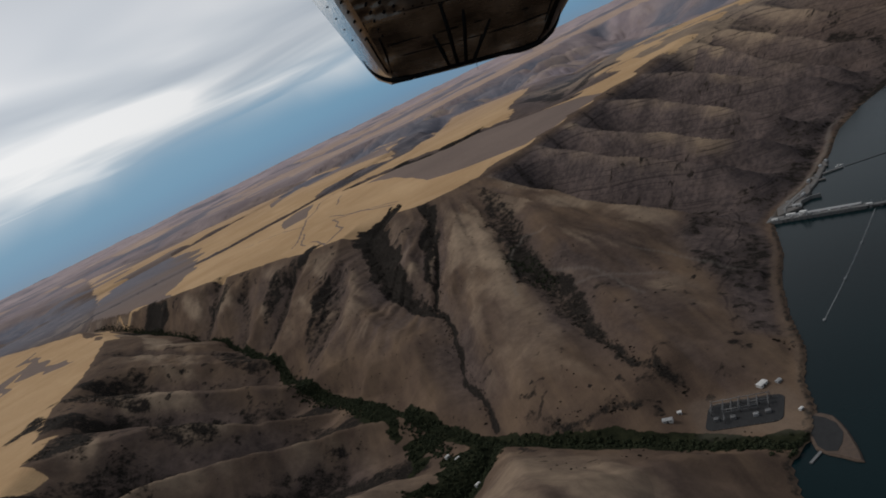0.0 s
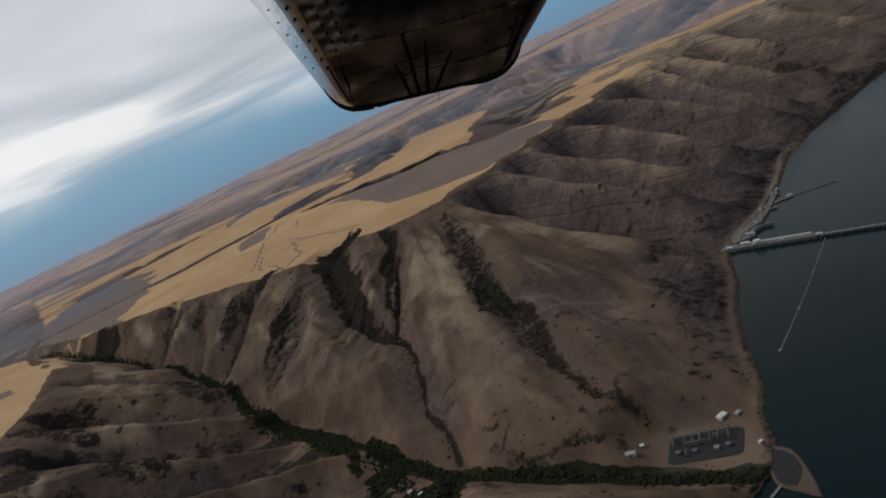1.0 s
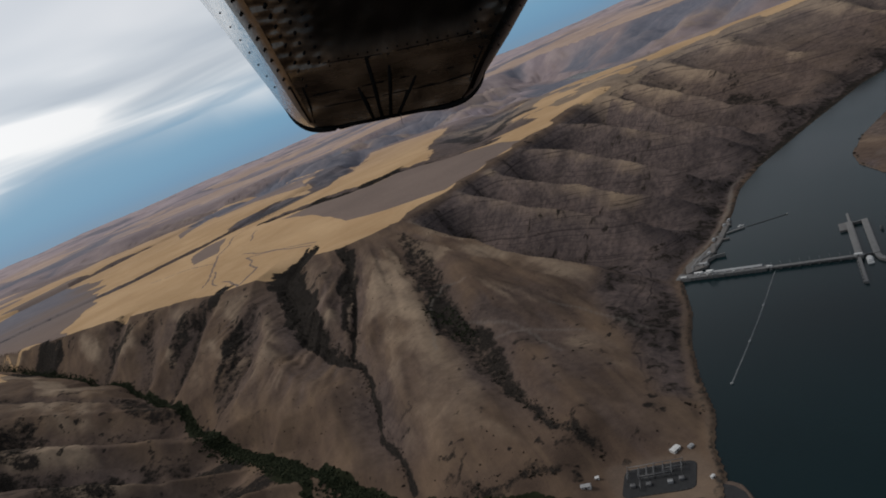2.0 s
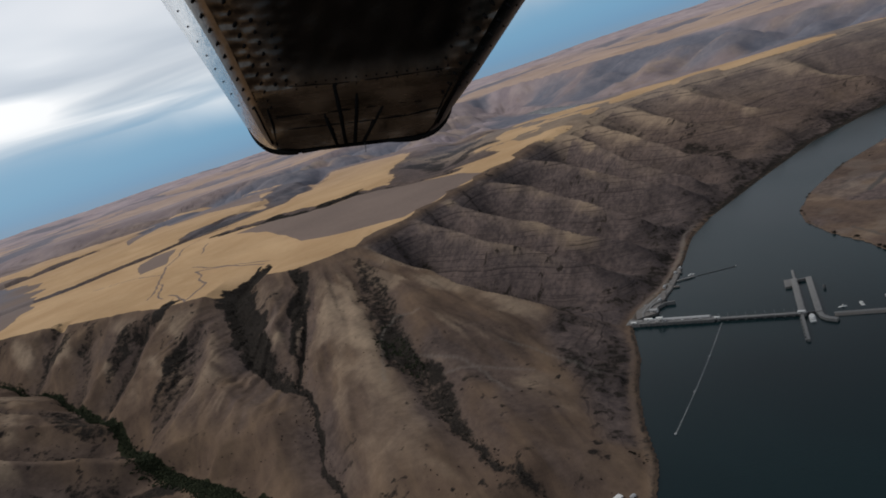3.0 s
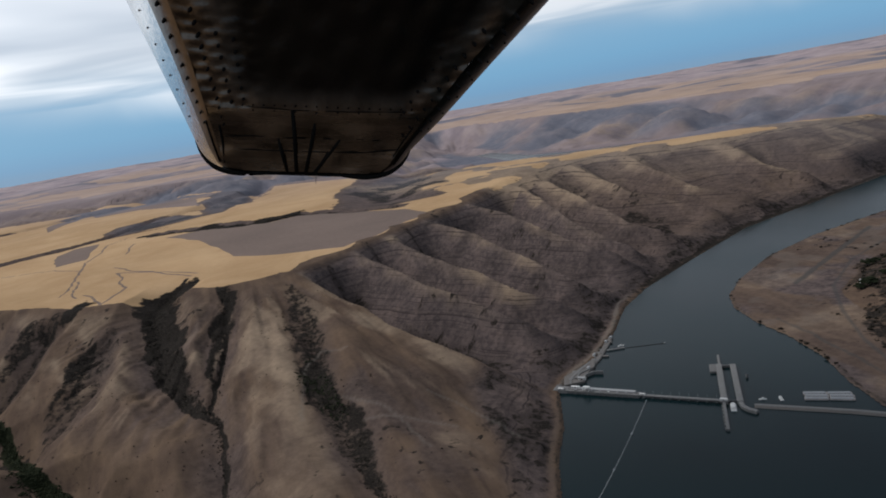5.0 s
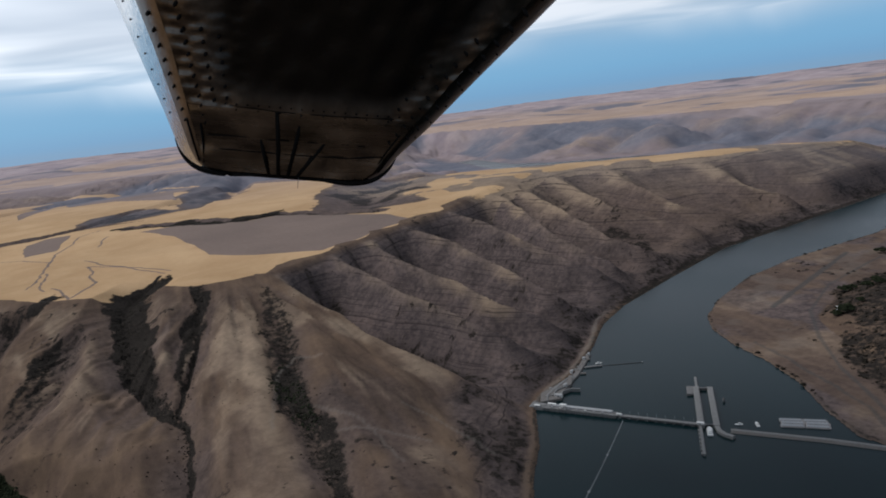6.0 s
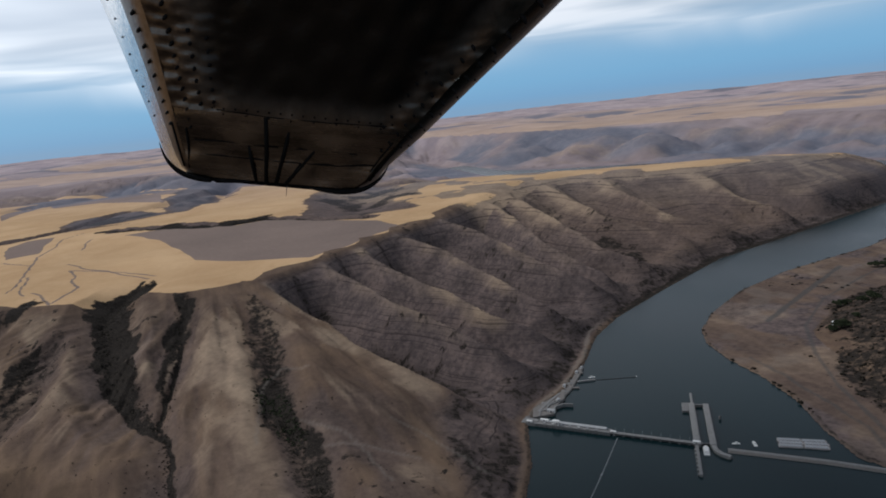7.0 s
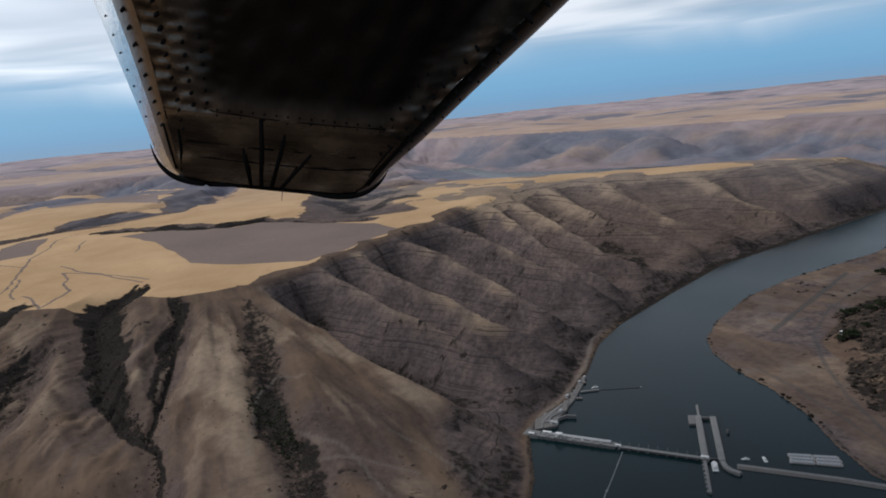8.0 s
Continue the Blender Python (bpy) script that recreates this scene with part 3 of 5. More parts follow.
def flat_ground(x, y):
    """Height of the ground and what grows on it, for arrays of places."""
    x, y = np.asarray(x, float), np.asarray(y, float)
    wx = x + 5 * (fbm(x, y, 38, 3, 1) - 0.5) + 1.6 * (fbm(x, y, 9, 2, 2) - 0.5)
    wy = y + 5 * (fbm(x, y, 38, 3, 3) - 0.5) + 1.6 * (fbm(x, y, 9, 2, 4) - 0.5)
    near_w, _ = to_line(x, y, WEST_BANK)
    near_e, _ = to_line(x, y, EAST_BANK)
    wet = inside(x, y, RIVER)
    east = (near_e < near_w) & ~wet
    dw = np.where(wet, 0, np.minimum(near_w, near_e))
    dc, ac = to_line(wx, wy, CREEK)
    ds, a_s = to_line(wx, wy, SOUTH_CREEK)
    run = [0.0]
    for a, b in zip(CREEK, CREEK[1:]):
        run.append(run[-1] + math.hypot(b[0] - a[0], b[1] - a[1]))
    zc = np.interp(ac, np.array(run) / run[-1], [p[2] for p in CREEK])
    run = [0.0]
    for a, b in zip(SOUTH_CREEK, SOUTH_CREEK[1:]):
        run.append(run[-1] + math.hypot(b[0] - a[0], b[1] - a[1]))
    zs = np.interp(a_s, np.array(run) / run[-1], [p[2] for p in SOUTH_CREEK])
    # a flat strip along the water: wide on the east side
    bench = np.where(east, 8 + np.clip(14 + (y - 155) * 0.32, 6, 40) * smooth(420, 330, x), 0.7)
    dwb = np.maximum(dw - bench, 0)
    ww, wc, ws = 1 / (dwb + 1) ** 2, 1 / (dc + 1) ** 2, 1 / (ds + 1) ** 2
    zv = (0.55 * ww + zc * wc + zs * ws) / (ww + wc + ws)
    dv = np.minimum(np.minimum(dwb, dc), ds)
    high = np.zeros(x.shape)
    dr, inner = np.full(x.shape, 1e9), np.zeros(x.shape)
    for poly in (PLATEAU, WEST_HIGH, SOUTH_HIGH, FAR_HIGH):
        d, _ = to_line(wx, wy, poly, True)
        ins = inside(wx, wy, poly)
        dr = np.minimum(dr, np.where(ins, 0, d))
        inner = np.where(ins, np.maximum(inner, d), inner)
    far = np.hypot(x, y)
    top = 36 + 6 * smooth(300, 1500, far) + 3 * smooth(20, 160, inner) * (fbm(x, y, 150, 3, 6) - 0.2) - 9 * smooth(430, 560, x) * smooth(700, 600, y)
    u = dv / (dv + dr + 1e-6)
    rise = 1 - (1 - u) ** 1.4
    z = zv + (top - zv) * rise
    # dark lava cliffs stand along the west bank below the dam
    cliff = smooth(190, 230, y) * smooth(0, 30, x) * np.where(east | wet | (far > 760), 0, 1)
    foot = 7.0 + 4 * fbm(x, y, 30, 2, 52)
    z = z + cliff * (foot * smooth(0.8, 24, dw) + (top - foot) * (1 - (1 - u) ** 1.22) - z)
    roll = smooth(40, 500, inner)
    z = z + roll * (10 * (fbm(x, y, 420, 4, 8) - 0.5) + 5 * (fbm(x, y, 130, 3, 9) - 0.5))
    z = z + smooth(900, 2500, far) * (34 * (fbm(x, y, 620, 4, 10, ridged=True) - 0.5)) + smooth(2500, 4500, far) * 14
    slope = np.clip(4 * u * (1 - u), 0, 1)
    shrub_and_shade = np.zeros(x.shape)
    gx, gy = wx + 5 * (fbm(x, y, 28, 3, 50) - 0.5), wy + 5 * (fbm(x, y, 28, 3, 51) - 0.5)
    dry = fbm(x, y, 7, 4, 11)
    carve = np.zeros(x.shape)
    crest, hollow = np.ones(x.shape), np.zeros(x.shape)
    for course, width, depth, brush in GULLIES:
        d, a = to_line(gx, gy, course)
        tap = smooth(0, 0.2 if x_first(course) < 40 else 0.42, a) * (0.7 + 0.3 * smooth(1.0, 0.8, a))
        v = np.clip(1 - d / width, 0, 1)
        lean = 1.4 if x_first(course) > 40 else 1.0
        carve = np.maximum(carve, lean * depth * tap * (v * (1 - 0.12 * v)))
        w = width * (0.075 if -35 < x_first(course) < 40 and course[0][1] > 300 else 0.31 if brush > 0.8 else 0.24) * (0.5 + dry)
        head = (0.30 + 0.45 * smooth(0.5, 0.15, a)) * (1.0 if x_first(course) < 120 else 0.45) if x_first(course) > 40 else 1.0
        shrub_and_shade = np.maximum(shrub_and_shade, head * brush * smooth(w * 1.5, w * 0.45, d) * np.where(d < width * 2, 1, 0))
        crest = np.minimum(crest, smooth(0.3, 0.95, d / width))
        hollow = np.maximum(hollow, smooth(0.85, 0.3, d / width) * tap * smooth(1.0, 0.8, a))
    # the river face falls away on both sides of each spur
    past = x + 2.5 * (fbm(x, y, 14, 2, 104) - 0.5) - np.interp(-y, [-q for q in (320, 311, 282, 261, 234, 214, 207, 202)], (30, 34, 44, 51, 63, 75, 86, 91))
    on_face = np.where((x > 25) & (x < 400) & (far < 760) & ~east & ~wet, 1, 0)
    cxx, cyy = x + 4.5 * (fbm(x, y, 22, 3, 105) - 0.5), y + 4.5 * (fbm(x, y, 22, 3, 106) - 0.5)
    d_cr = np.full(x.shape, 1e9)
    for course in CRESTS:
        d, a = to_line(cxx, cyy, course)
        d_cr = np.minimum(d_cr, d)
    fall = smooth(0.0, 3.0, past) * on_face * smooth(1.0, 0.80 - 0.25 * smooth(170, 260, x), u) * smooth(0.02, 0.22, u)
    notch = np.clip(d_cr / 17, 0, 1.0)
    carve = np.maximum(carve, fall * (19 - 7 * smooth(170, 260, x)) * notch * (1.2 - 0.2 * notch))
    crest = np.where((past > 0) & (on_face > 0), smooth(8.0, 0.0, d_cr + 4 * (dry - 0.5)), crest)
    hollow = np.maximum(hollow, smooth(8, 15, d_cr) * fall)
    z = z - np.minimum(carve, 0.84 * np.maximum(z - 0.6, 0))
    draw = np.zeros(x.shape)
    swerve = smooth(540, 640, y)
    dx_, dy_ = wx + 70 * swerve * (fbm(x, y, 130, 3, 90) - 0.5), wy + 70 * swerve * (fbm(x, y, 130, 3, 91) - 0.5)
    breaks = 1 - smooth(690, 780, y) * smooth(0.56, 0.44, fbm(x, y, 55, 3, 92))
    for course, width, depth, brush in DRAWS:
        d, a = to_line(dx_, dy_, course)
        v = np.clip(1 - d / width, 0, 1)
        z = z - depth * smooth(0, 0.15, a) * smooth(0.0, 1.0, v)
        draw = np.maximum(draw, breaks * smooth(width * 1.15, width * 0.75, d + 8 * (dry - 0.5)) * smooth(0.0, 0.06, a))
        shrub_and_shade = np.maximum(shrub_and_shade, breaks * brush * smooth(width * 0.6, width * 0.2, d + 7 * (dry - 0.5)))
    # rills that run down the river face, and its ledges of lava
    face = smooth(-1, 4, past) * np.where((x > 20) & (far < 760) & ~east & ~wet, 1, 0) * smooth(0.0, 0.04, u) * smooth(1.0, 0.93, u)
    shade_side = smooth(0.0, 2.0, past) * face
    across = x * 0.93 + y * 0.36
    down = y * 0.93 - x * 0.36
    z = z - 0.7 * face * fbm(across, down * 0.14, 15, 2, 12, ridged=True)
    z = z - 1.9 * slope * (1 - face) * fbm(across, down * 0.22, 10, 3, 13, ridged=True) * (far < 900)
    fan_r, fan_a = np.hypot(x - 14, y - 345), np.arctan2(x - 14, 345 - y)
    on_fan = slope * (1 - face) * smooth(-75, -50, x) * smooth(150, 120, x) * (y < 345) * ~wet
    streak = fbm(fan_a * 75, fan_r * 0.10, 5.5, 4, 101, 0.6)
    z = z - 1.1 * on_fan * smooth(0.42, 0.62, streak) * smooth(6, 40, fan_r)
    hill = smooth(480, 760, far) * slope * np.where(east | (far > 900), 1, 0)
    folds = fbm(x, y, 115, 4, 20, 0.47, ridged=True)
    z = z - 50 * hill * (folds - 0.45)
    z = z + 0.35 * slope * (fbm(x, y, 6, 3, 14) - 0.5)
    z = z + face * 0.14 * np.sin(2 * math.pi * (z + 5 * fbm(x, y, 45, 3, 15)) / 2.7) * smooth(0.4, 0.6, fbm(x, y, 12, 2, 53))
    foot_zone = cliff * smooth(33, 6, dw + 16 * (fbm(x, y, 20, 3, 61) - 0.5)) * smooth(60, 90, x)
    lava = patch_of(wx, wy, LAVA_FOOT, 4)
    rough = np.maximum(foot_zone, lava) * smooth(0.5, 4, dw)
    z = z + rough * (2.0 * (fbm(x, y, 15, 3, 62, 0.5, ridged=True) - 0.55) + 0.6 * (fbm(x, y, 4, 2, 63) - 0.5))
    ledge = smooth(0.80, 0.97, 0.5 + 0.5 * np.sin(2 * math.pi * (z + 4 * fbm(x, y, 60, 3, 64) + 0.9 * fbm(x, y, 7, 2, 65)) / 3.4)) * smooth(0.44, 0.58, fbm(x, y, 19, 3, 66)) * face
    z = z - 0.15 * ledge
    # level the yard and the roads
    dy, _ = to_line(x, y, YARD_FLAT, True)
    dy = np.where(inside(x, y, YARD_FLAT), 0, dy)
    z = np.where(z > 0, z + (0.8 - z) * smooth(13, 1, dy), z)
    gravel, asphalt = smooth(3.0, 0.6, dy + 2 * (dry - 0.5)) * 0.12, np.zeros(x.shape)
    d_road, _ = to_line(x, y, SHORE_ROAD)
    z = z + (np.maximum(0.75, np.minimum(z, 1.0)) - z) * smooth(2.6, 0.9, d_road) * smooth(190, 160, x)
    gravel = np.maximum(gravel, np.where(y > 205, 0.34 * smooth(175, 150, x) * smooth(1.2, 0.5, d_road + 1.6 * (fbm(x, y, 5, 3, 81) - 0.5)), 0.07 * smooth(0.8, 0.35, d_road)))
    d_east, _ = to_line(x, y, EAST_ROAD)
    asphalt = np.maximum(asphalt, 0.6 * smooth(0.9, 0.4, d_east + 0.8 * (dry - 0.5)))
    d_strip, _ = to_line(x, y, AIRSTRIP)
    asphalt = np.maximum(asphalt, 0.75 * smooth(1.8, 1.0, d_strip + 1.2 * (dry - 0.5)))
    d_side, _ = to_line(x + 2 * (fbm(x, y, 8, 2, 75) - 0.5), y, EAST_TRACK)
    asphalt = np.maximum(asphalt, 0.55 * smooth(0.9, 0.4, d_side))
    track = np.zeros(x.shape)
    for course in TRACKS:
        d, _ = to_line(x, y, course)
        gravel = np.maximum(gravel, 0.26 * smooth(0.7, 0.2, d) * (inner <= 0))
        d2, _ = to_line(gx, gy, course)
        track = np.maximum(track, 0.85 * smooth(1.0, 0.45, d2))
    # banks under water
    edge = np.minimum(near_w, near_e)
    z = np.where(wet, -0.25 - np.minimum(edge * 0.35, 4), np.maximum(z, 0.12 + np.minimum(edge * 0.3, 0.45)))
    # cover
    bite = np.where(on_face > 0, 0.55 * np.clip(d_cr - 3, 0, 14), 0) * smooth(230, 150, x)
    rim = smooth(0, 2.5, inner - bite + 5 * (fbm(x, y, 26, 3, 67) - 0.5) + 2 * (dry - 0.5)) * (1 - draw) * (inner > 0)
    sowing = fbm(x + 60 * fbm(x, y, 120, 2, 30), y * 0.9, 230, 3, 16)
    patch = smooth(0.45, 0.48, sowing + 0.13 * smooth(-60, -200, x) * smooth(1500, 900, y))
    stripes = smooth(0.52, 0.56, fbm(x * 0.6 + y * 0.2, y * 0.9 - x * 0.4, 120, 3, 17))
    home = smooth(-300, -240, x) * smooth(640, 600, y)
    crop = rim * np.maximum(home, np.maximum(patch * 0.9, stripes * 0.6))
    stray = 5 + 16 * smooth(-150, -200, x)
    fx, fy = x + stray * (fbm(x, y, 25, 2, 18) - 0.5), y + stray * (fbm(x, y, 25, 2, 19) - 0.5)
    fd, _ = to_line(fx, fy, FALLOW_FIELD, True)
    fallow = np.where(inside(fx, fy, FALLOW_FIELD), smooth(0, 1.2, fd), 0) * rim
    fallow = np.maximum(np.maximum(fallow, track * rim), rim * (1 - home) * (1 - crop))
    for outline in GOLD:
        g = patch_of(fx, fy, outline, 2.0)
        crop, fallow = np.maximum(crop, g), fallow * (1 - g)
    for outline in FALLOWS:
        g = patch_of(fx, fy, outline, 2.0)
        crop, fallow = crop * (1 - g), np.maximum(fallow, g * (inner > 0))
    gorge = np.zeros(x.shape)
    for outline in CANYONS:
        gorge = np.maximum(gorge, patch_of(x + 26 * (fbm(x, y, 45, 3, 68) - 0.5), y + 26 * (fbm(x, y, 45, 3, 69) - 0.5), outline, 7))
    crop, fallow = crop * (1 - gorge), fallow * (1 - gorge)
    # the painted haze grows with distance
    far_haze = smooth(480, 900, far + 0.9 * np.minimum(x - 120, 0)) * np.clip(0.15 + 1.6 * (fbm(x, y, 130, 4, 33) - 0.32), 0, 0.9) * (1 - 0.3 * crop) * np.where(wet, 0, 1)
    far_haze = np.maximum(far_haze, 0.55 * smooth(560, 1000, far + 0.9 * np.minimum(x - 120, 0)))
    ridge = smooth(160, 215, x + 0.3 * (y - 430)) * smooth(700, 620, y) * np.where(east, 0, 1)
    crop = crop * (1 - ridge) + 0.8 * ridge * smooth(0.90, 0.97, u) * smooth(0.40, 0.54, fbm(x, y, 34, 3, 97))
    fallow = fallow * (1 - ridge)
    crop = crop * (1 - gorge)
    # pale crests, dark flank and hollows: cover, with shading painted into its colour
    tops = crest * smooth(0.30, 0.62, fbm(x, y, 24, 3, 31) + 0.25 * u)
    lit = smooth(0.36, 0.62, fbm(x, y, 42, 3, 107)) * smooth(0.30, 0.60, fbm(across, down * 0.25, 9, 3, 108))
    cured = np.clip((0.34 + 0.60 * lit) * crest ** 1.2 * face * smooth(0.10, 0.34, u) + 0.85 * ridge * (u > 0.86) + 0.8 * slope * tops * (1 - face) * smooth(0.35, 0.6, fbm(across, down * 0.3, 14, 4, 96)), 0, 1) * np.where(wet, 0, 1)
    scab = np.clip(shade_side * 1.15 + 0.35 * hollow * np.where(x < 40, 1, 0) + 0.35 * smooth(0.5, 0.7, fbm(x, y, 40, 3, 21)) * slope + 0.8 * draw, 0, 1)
    scab = scab * (1 - 0.45 * face * smooth(170, 270, x))
    scab = np.maximum(scab, np.maximum(0.9 * rough, 0.9 * gorge))
    cured = cured * (1 - rough)
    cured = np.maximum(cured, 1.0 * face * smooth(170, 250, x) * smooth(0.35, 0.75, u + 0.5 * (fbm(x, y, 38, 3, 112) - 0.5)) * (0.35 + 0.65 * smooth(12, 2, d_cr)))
    cured = np.maximum(cured, 0.55 * on_fan * smooth(0.50, 0.68, 1 - streak) * smooth(0.34, 0.60, fbm(x, y, 36, 3, 102)))
    scab = np.maximum(scab, 0.65 * on_fan * smooth(0.50, 0.64, streak) * smooth(0.34, 0.58, fbm(x, y, 30, 3, 103)))
    spots = smooth(0.66, 0.72, fbm(x, y, 3.2, 3, 22)) * smooth(0.45, 0.62, fbm(x, y, 45, 3, 23)) * (1 - rim)
    shrub_and_shade = np.maximum(shrub_and_shade, 0.55 * spots)
    # west hills: darker patches, denser in the hollows
    shrub_and_shade = np.maximum(shrub_and_shade, 0.62 * smooth(0.44, 0.60, fbm(x, y, 17, 4, 60)) * (0.35 + 0.65 * hollow) * smooth(-30, -50, x) * smooth(330, 290, y) * (inner <= 0))
    # dark valley bottoms between spurs: brush plus painted shade
    shrub_and_shade = np.maximum(shrub_and_shade, 0.62 * fall * smooth(9, 15, d_cr) * smooth(0.38, 0.60, fbm(x, y, 13, 4, 110)) * smooth(360, 240, x))
    ragx, ragy = 5 * (fbm(x, y, 6, 3, 94) - 0.5), 5 * (fbm(x, y, 6, 3, 95) - 0.5)
    for outline, dense in THICKETS:
        shrub_and_shade = np.maximum(shrub_and_shade, dense * patch_of(gx + ragx, gy + ragy, outline, 2.4) * (0.62 + 0.76 * fbm(x, y, 4, 4, 70)))
    shrub_and_shade = np.maximum(shrub_and_shade, 0.6 * rough * smooth(0.46, 0.64, fbm(x, y, 9, 4, 71)))
    shrub_and_shade = np.maximum(shrub_and_shade, 0.44 * rough * (1 - lava))
    shrub_and_shade = np.maximum(shrub_and_shade, 0.52 * lava * smooth(0.40, 0.62, fbm(x * 0.8 + y * 0.5, y * 0.5 - x * 0.3, 7, 4, 111)))
    # dark waterline strip stands in for the cliffs' shadow and reflection
    shrub_and_shade = np.maximum(shrub_and_shade, 0.75 * cliff * smooth(150, 190, x) * smooth(7, 2, dw + 5 * (dry - 0.5)))
    shrub_and_shade = np.maximum(shrub_and_shade, gorge * 0.7 * smooth(0.40, 0.62, fbm(x, y, 26, 4, 72)))
    green = smooth(3.8, 1.8, dc + 3 * (dry - 0.5) + 2.2 * smooth(0.3, 0.75, ac)) * smooth(1.0, 0.75, ac) + smooth(7, 3, ds + 4 * (dry - 0.5)) * 0.9
    green = np.maximum(green, patch_of(gx, gy, WOOD, 2.5) * smooth(0.48, 0.60, fbm(x, y, 9, 3, 93)))
    green = np.clip(green, 0, 1) * np.where(wet, 0, 1)
    shore = np.where(wet, 0, smooth(1.1, 0.4, edge))
    # both shores get a darker rim
    shrub_and_shade = np.maximum(shrub_and_shade, 0.5 * np.where(wet, 0, smooth(2.2, 0.6, edge + 2 * (dry - 0.5))))
    gravel = np.maximum(gravel, 0.05 * shore)
    bare = east & (dw < bench)
    scab = np.where(bare, 0.0, scab)
    gravel = np.where(bare, np.maximum(gravel, 0.16 * smooth(0.56, 0.72, fbm(x, y, 14, 3, 24))), gravel)
    cured = np.where(bare, np.maximum(cured, 0.36 * smooth(0.50, 0.70, fbm(x, y, 24, 4, 76))), cured)
    scab = np.where(bare, 0.32 + 0.66 * smooth(0.44, 0.60, fbm(x + 40, y, 20, 4, 77)), scab)
    brush = np.where(east & (far < 520), smooth(0.42, 0.52, fbm(x, y, 9, 3, 25)) * smooth(-6, 4, dw - bench), 0)
    shrub_and_shade = np.maximum(shrub_and_shade, brush * 0.6)
    # distance mask for the blue haze put into the ground colour
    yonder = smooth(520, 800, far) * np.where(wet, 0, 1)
    blue_haze = yonder * np.clip(smooth(0.52, 0.74, folds) * smooth(0.05, 0.4, hill) * smooth(0.38, 0.56, fbm(x, y, 210, 3, 73)) + 0.8 * smooth(0.51, 0.62, fbm(x * 0.8, y * 1.3, 260, 4, 74)) * (1 - crop), 0, 1)
    blue_haze = np.maximum(blue_haze, 0.5 * gorge * yonder)
    cured = np.maximum(cured, 0.95 * yonder * hill * smooth(0.42, 0.25, folds))
    far_haze = far_haze * (1 - 0.35 * crop) * (1 - 0.6 * cured) * (1 - 0.45 * smooth(150, -50, x) * smooth(1700, 1200, far))
    far_haze = np.maximum(far_haze, (0.70 - 0.22 * crop) * smooth(800, 1700, far) + 0.2 * smooth(2200, 4200, far))
    far_haze = np.maximum(far_haze, 0.92 * smooth(1500, 3200, far))
    far_haze = far_haze * (1 - 0.65 * face) * (1 - 0.8 * gorge) * (1 - 0.7 * np.clip(shrub_and_shade, 0, 1)) * (1 - 0.7 * cured * (far < 800))
    return z, dict(strata=np.clip(np.maximum(face, lava) + 0.18 * slope * (far < 700), 0, 1) * np.where(wet, 0, 1), blue_haze=blue_haze, crop=crop, fallow=fallow, shrub_and_shade=shrub_and_shade, green=green, scab=scab, gravel=gravel, asphalt=asphalt, far_haze=far_haze, cured=cured), dict(dc=dc, ds=ds, dw=dw, wet=wet, east=east, inner=inner)


def graded(lo, hi, fine_lo, fine_hi, step, growth):
    """Grid lines: even in the middle, ever wider towards the ends."""
    mid = list(np.arange(fine_lo, fine_hi + step / 2, step))
    out, s, p = [], step, mid[-1]
    while p < hi:
        s *= growth
        p += s
        out.append(min(p, hi))
    back, s, p = [], step, mid[0]
    while p > lo:
        s *= growth
        p -= s
        back.append(max(p, lo))
    return np.array(back[::-1] + mid + out)


def grid_mesh(name, xs, ys, zs):
    nx, ny = len(xs), len(ys)
    me = bpy.data.meshes.new(name)
    gx, gy = np.meshgrid(xs, ys)
    co = np.stack([gx, gy, zs], -1).reshape(-1, 3).astype(np.float32)
    i = (np.arange(ny - 1)[:, None] * nx + np.arange(nx - 1)[None, :]).ravel()
    quads = np.stack([i, i + 1, i + nx + 1, i + nx], -1).astype(np.int32)
    me.vertices.add(len(co))
    me.vertices.foreach_set("co", co.ravel())
    me.loops.add(quads.size)
    me.loops.foreach_set("vertex_index", quads.ravel())
    me.polygons.add(len(quads))
    me.polygons.foreach_set("loop_start", np.arange(0, quads.size, 4, dtype=np.int32))
    me.update(calc_edges=True)
    me.polygons.foreach_set("use_smooth", np.ones(len(quads), bool))
    return me


XS = graded(-4850, 4900, -225, 285, 0.9, 1.022)
YS = graded(-700, 4900, 72, 420, 0.75, 1.017)
GX, GY = np.meshgrid(XS, YS)
GZ, COVER, _near = flat_ground(GX, GY)
land = grid_mesh("ground", XS, YS, GZ)
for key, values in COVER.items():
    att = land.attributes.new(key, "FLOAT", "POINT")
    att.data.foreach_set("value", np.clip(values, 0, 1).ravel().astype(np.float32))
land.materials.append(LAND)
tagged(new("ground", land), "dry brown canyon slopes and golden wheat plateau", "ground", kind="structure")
print("ground", GX.shape)

wm = grid_mesh("water", np.array([-400.0, 100, 300, 900]), np.array([-900.0, 0, 300, 700, 1200]), np.zeros((5, 4)))
wm.materials.append(WATER)
tagged(new("water", wm), "dark slate river water with a dull sheen", "river", kind="structure")


# ---- helpers for things ----
def part(name, bm, mat, parent=None, label=""):
    me = bpy.data.meshes.new(name)
    bm.to_mesh(me)
    bm.free()
    me.materials.append(mat)
    ob = new(name, me)
    if parent:
        ob.parent = parent
    return tagged(ob, label)


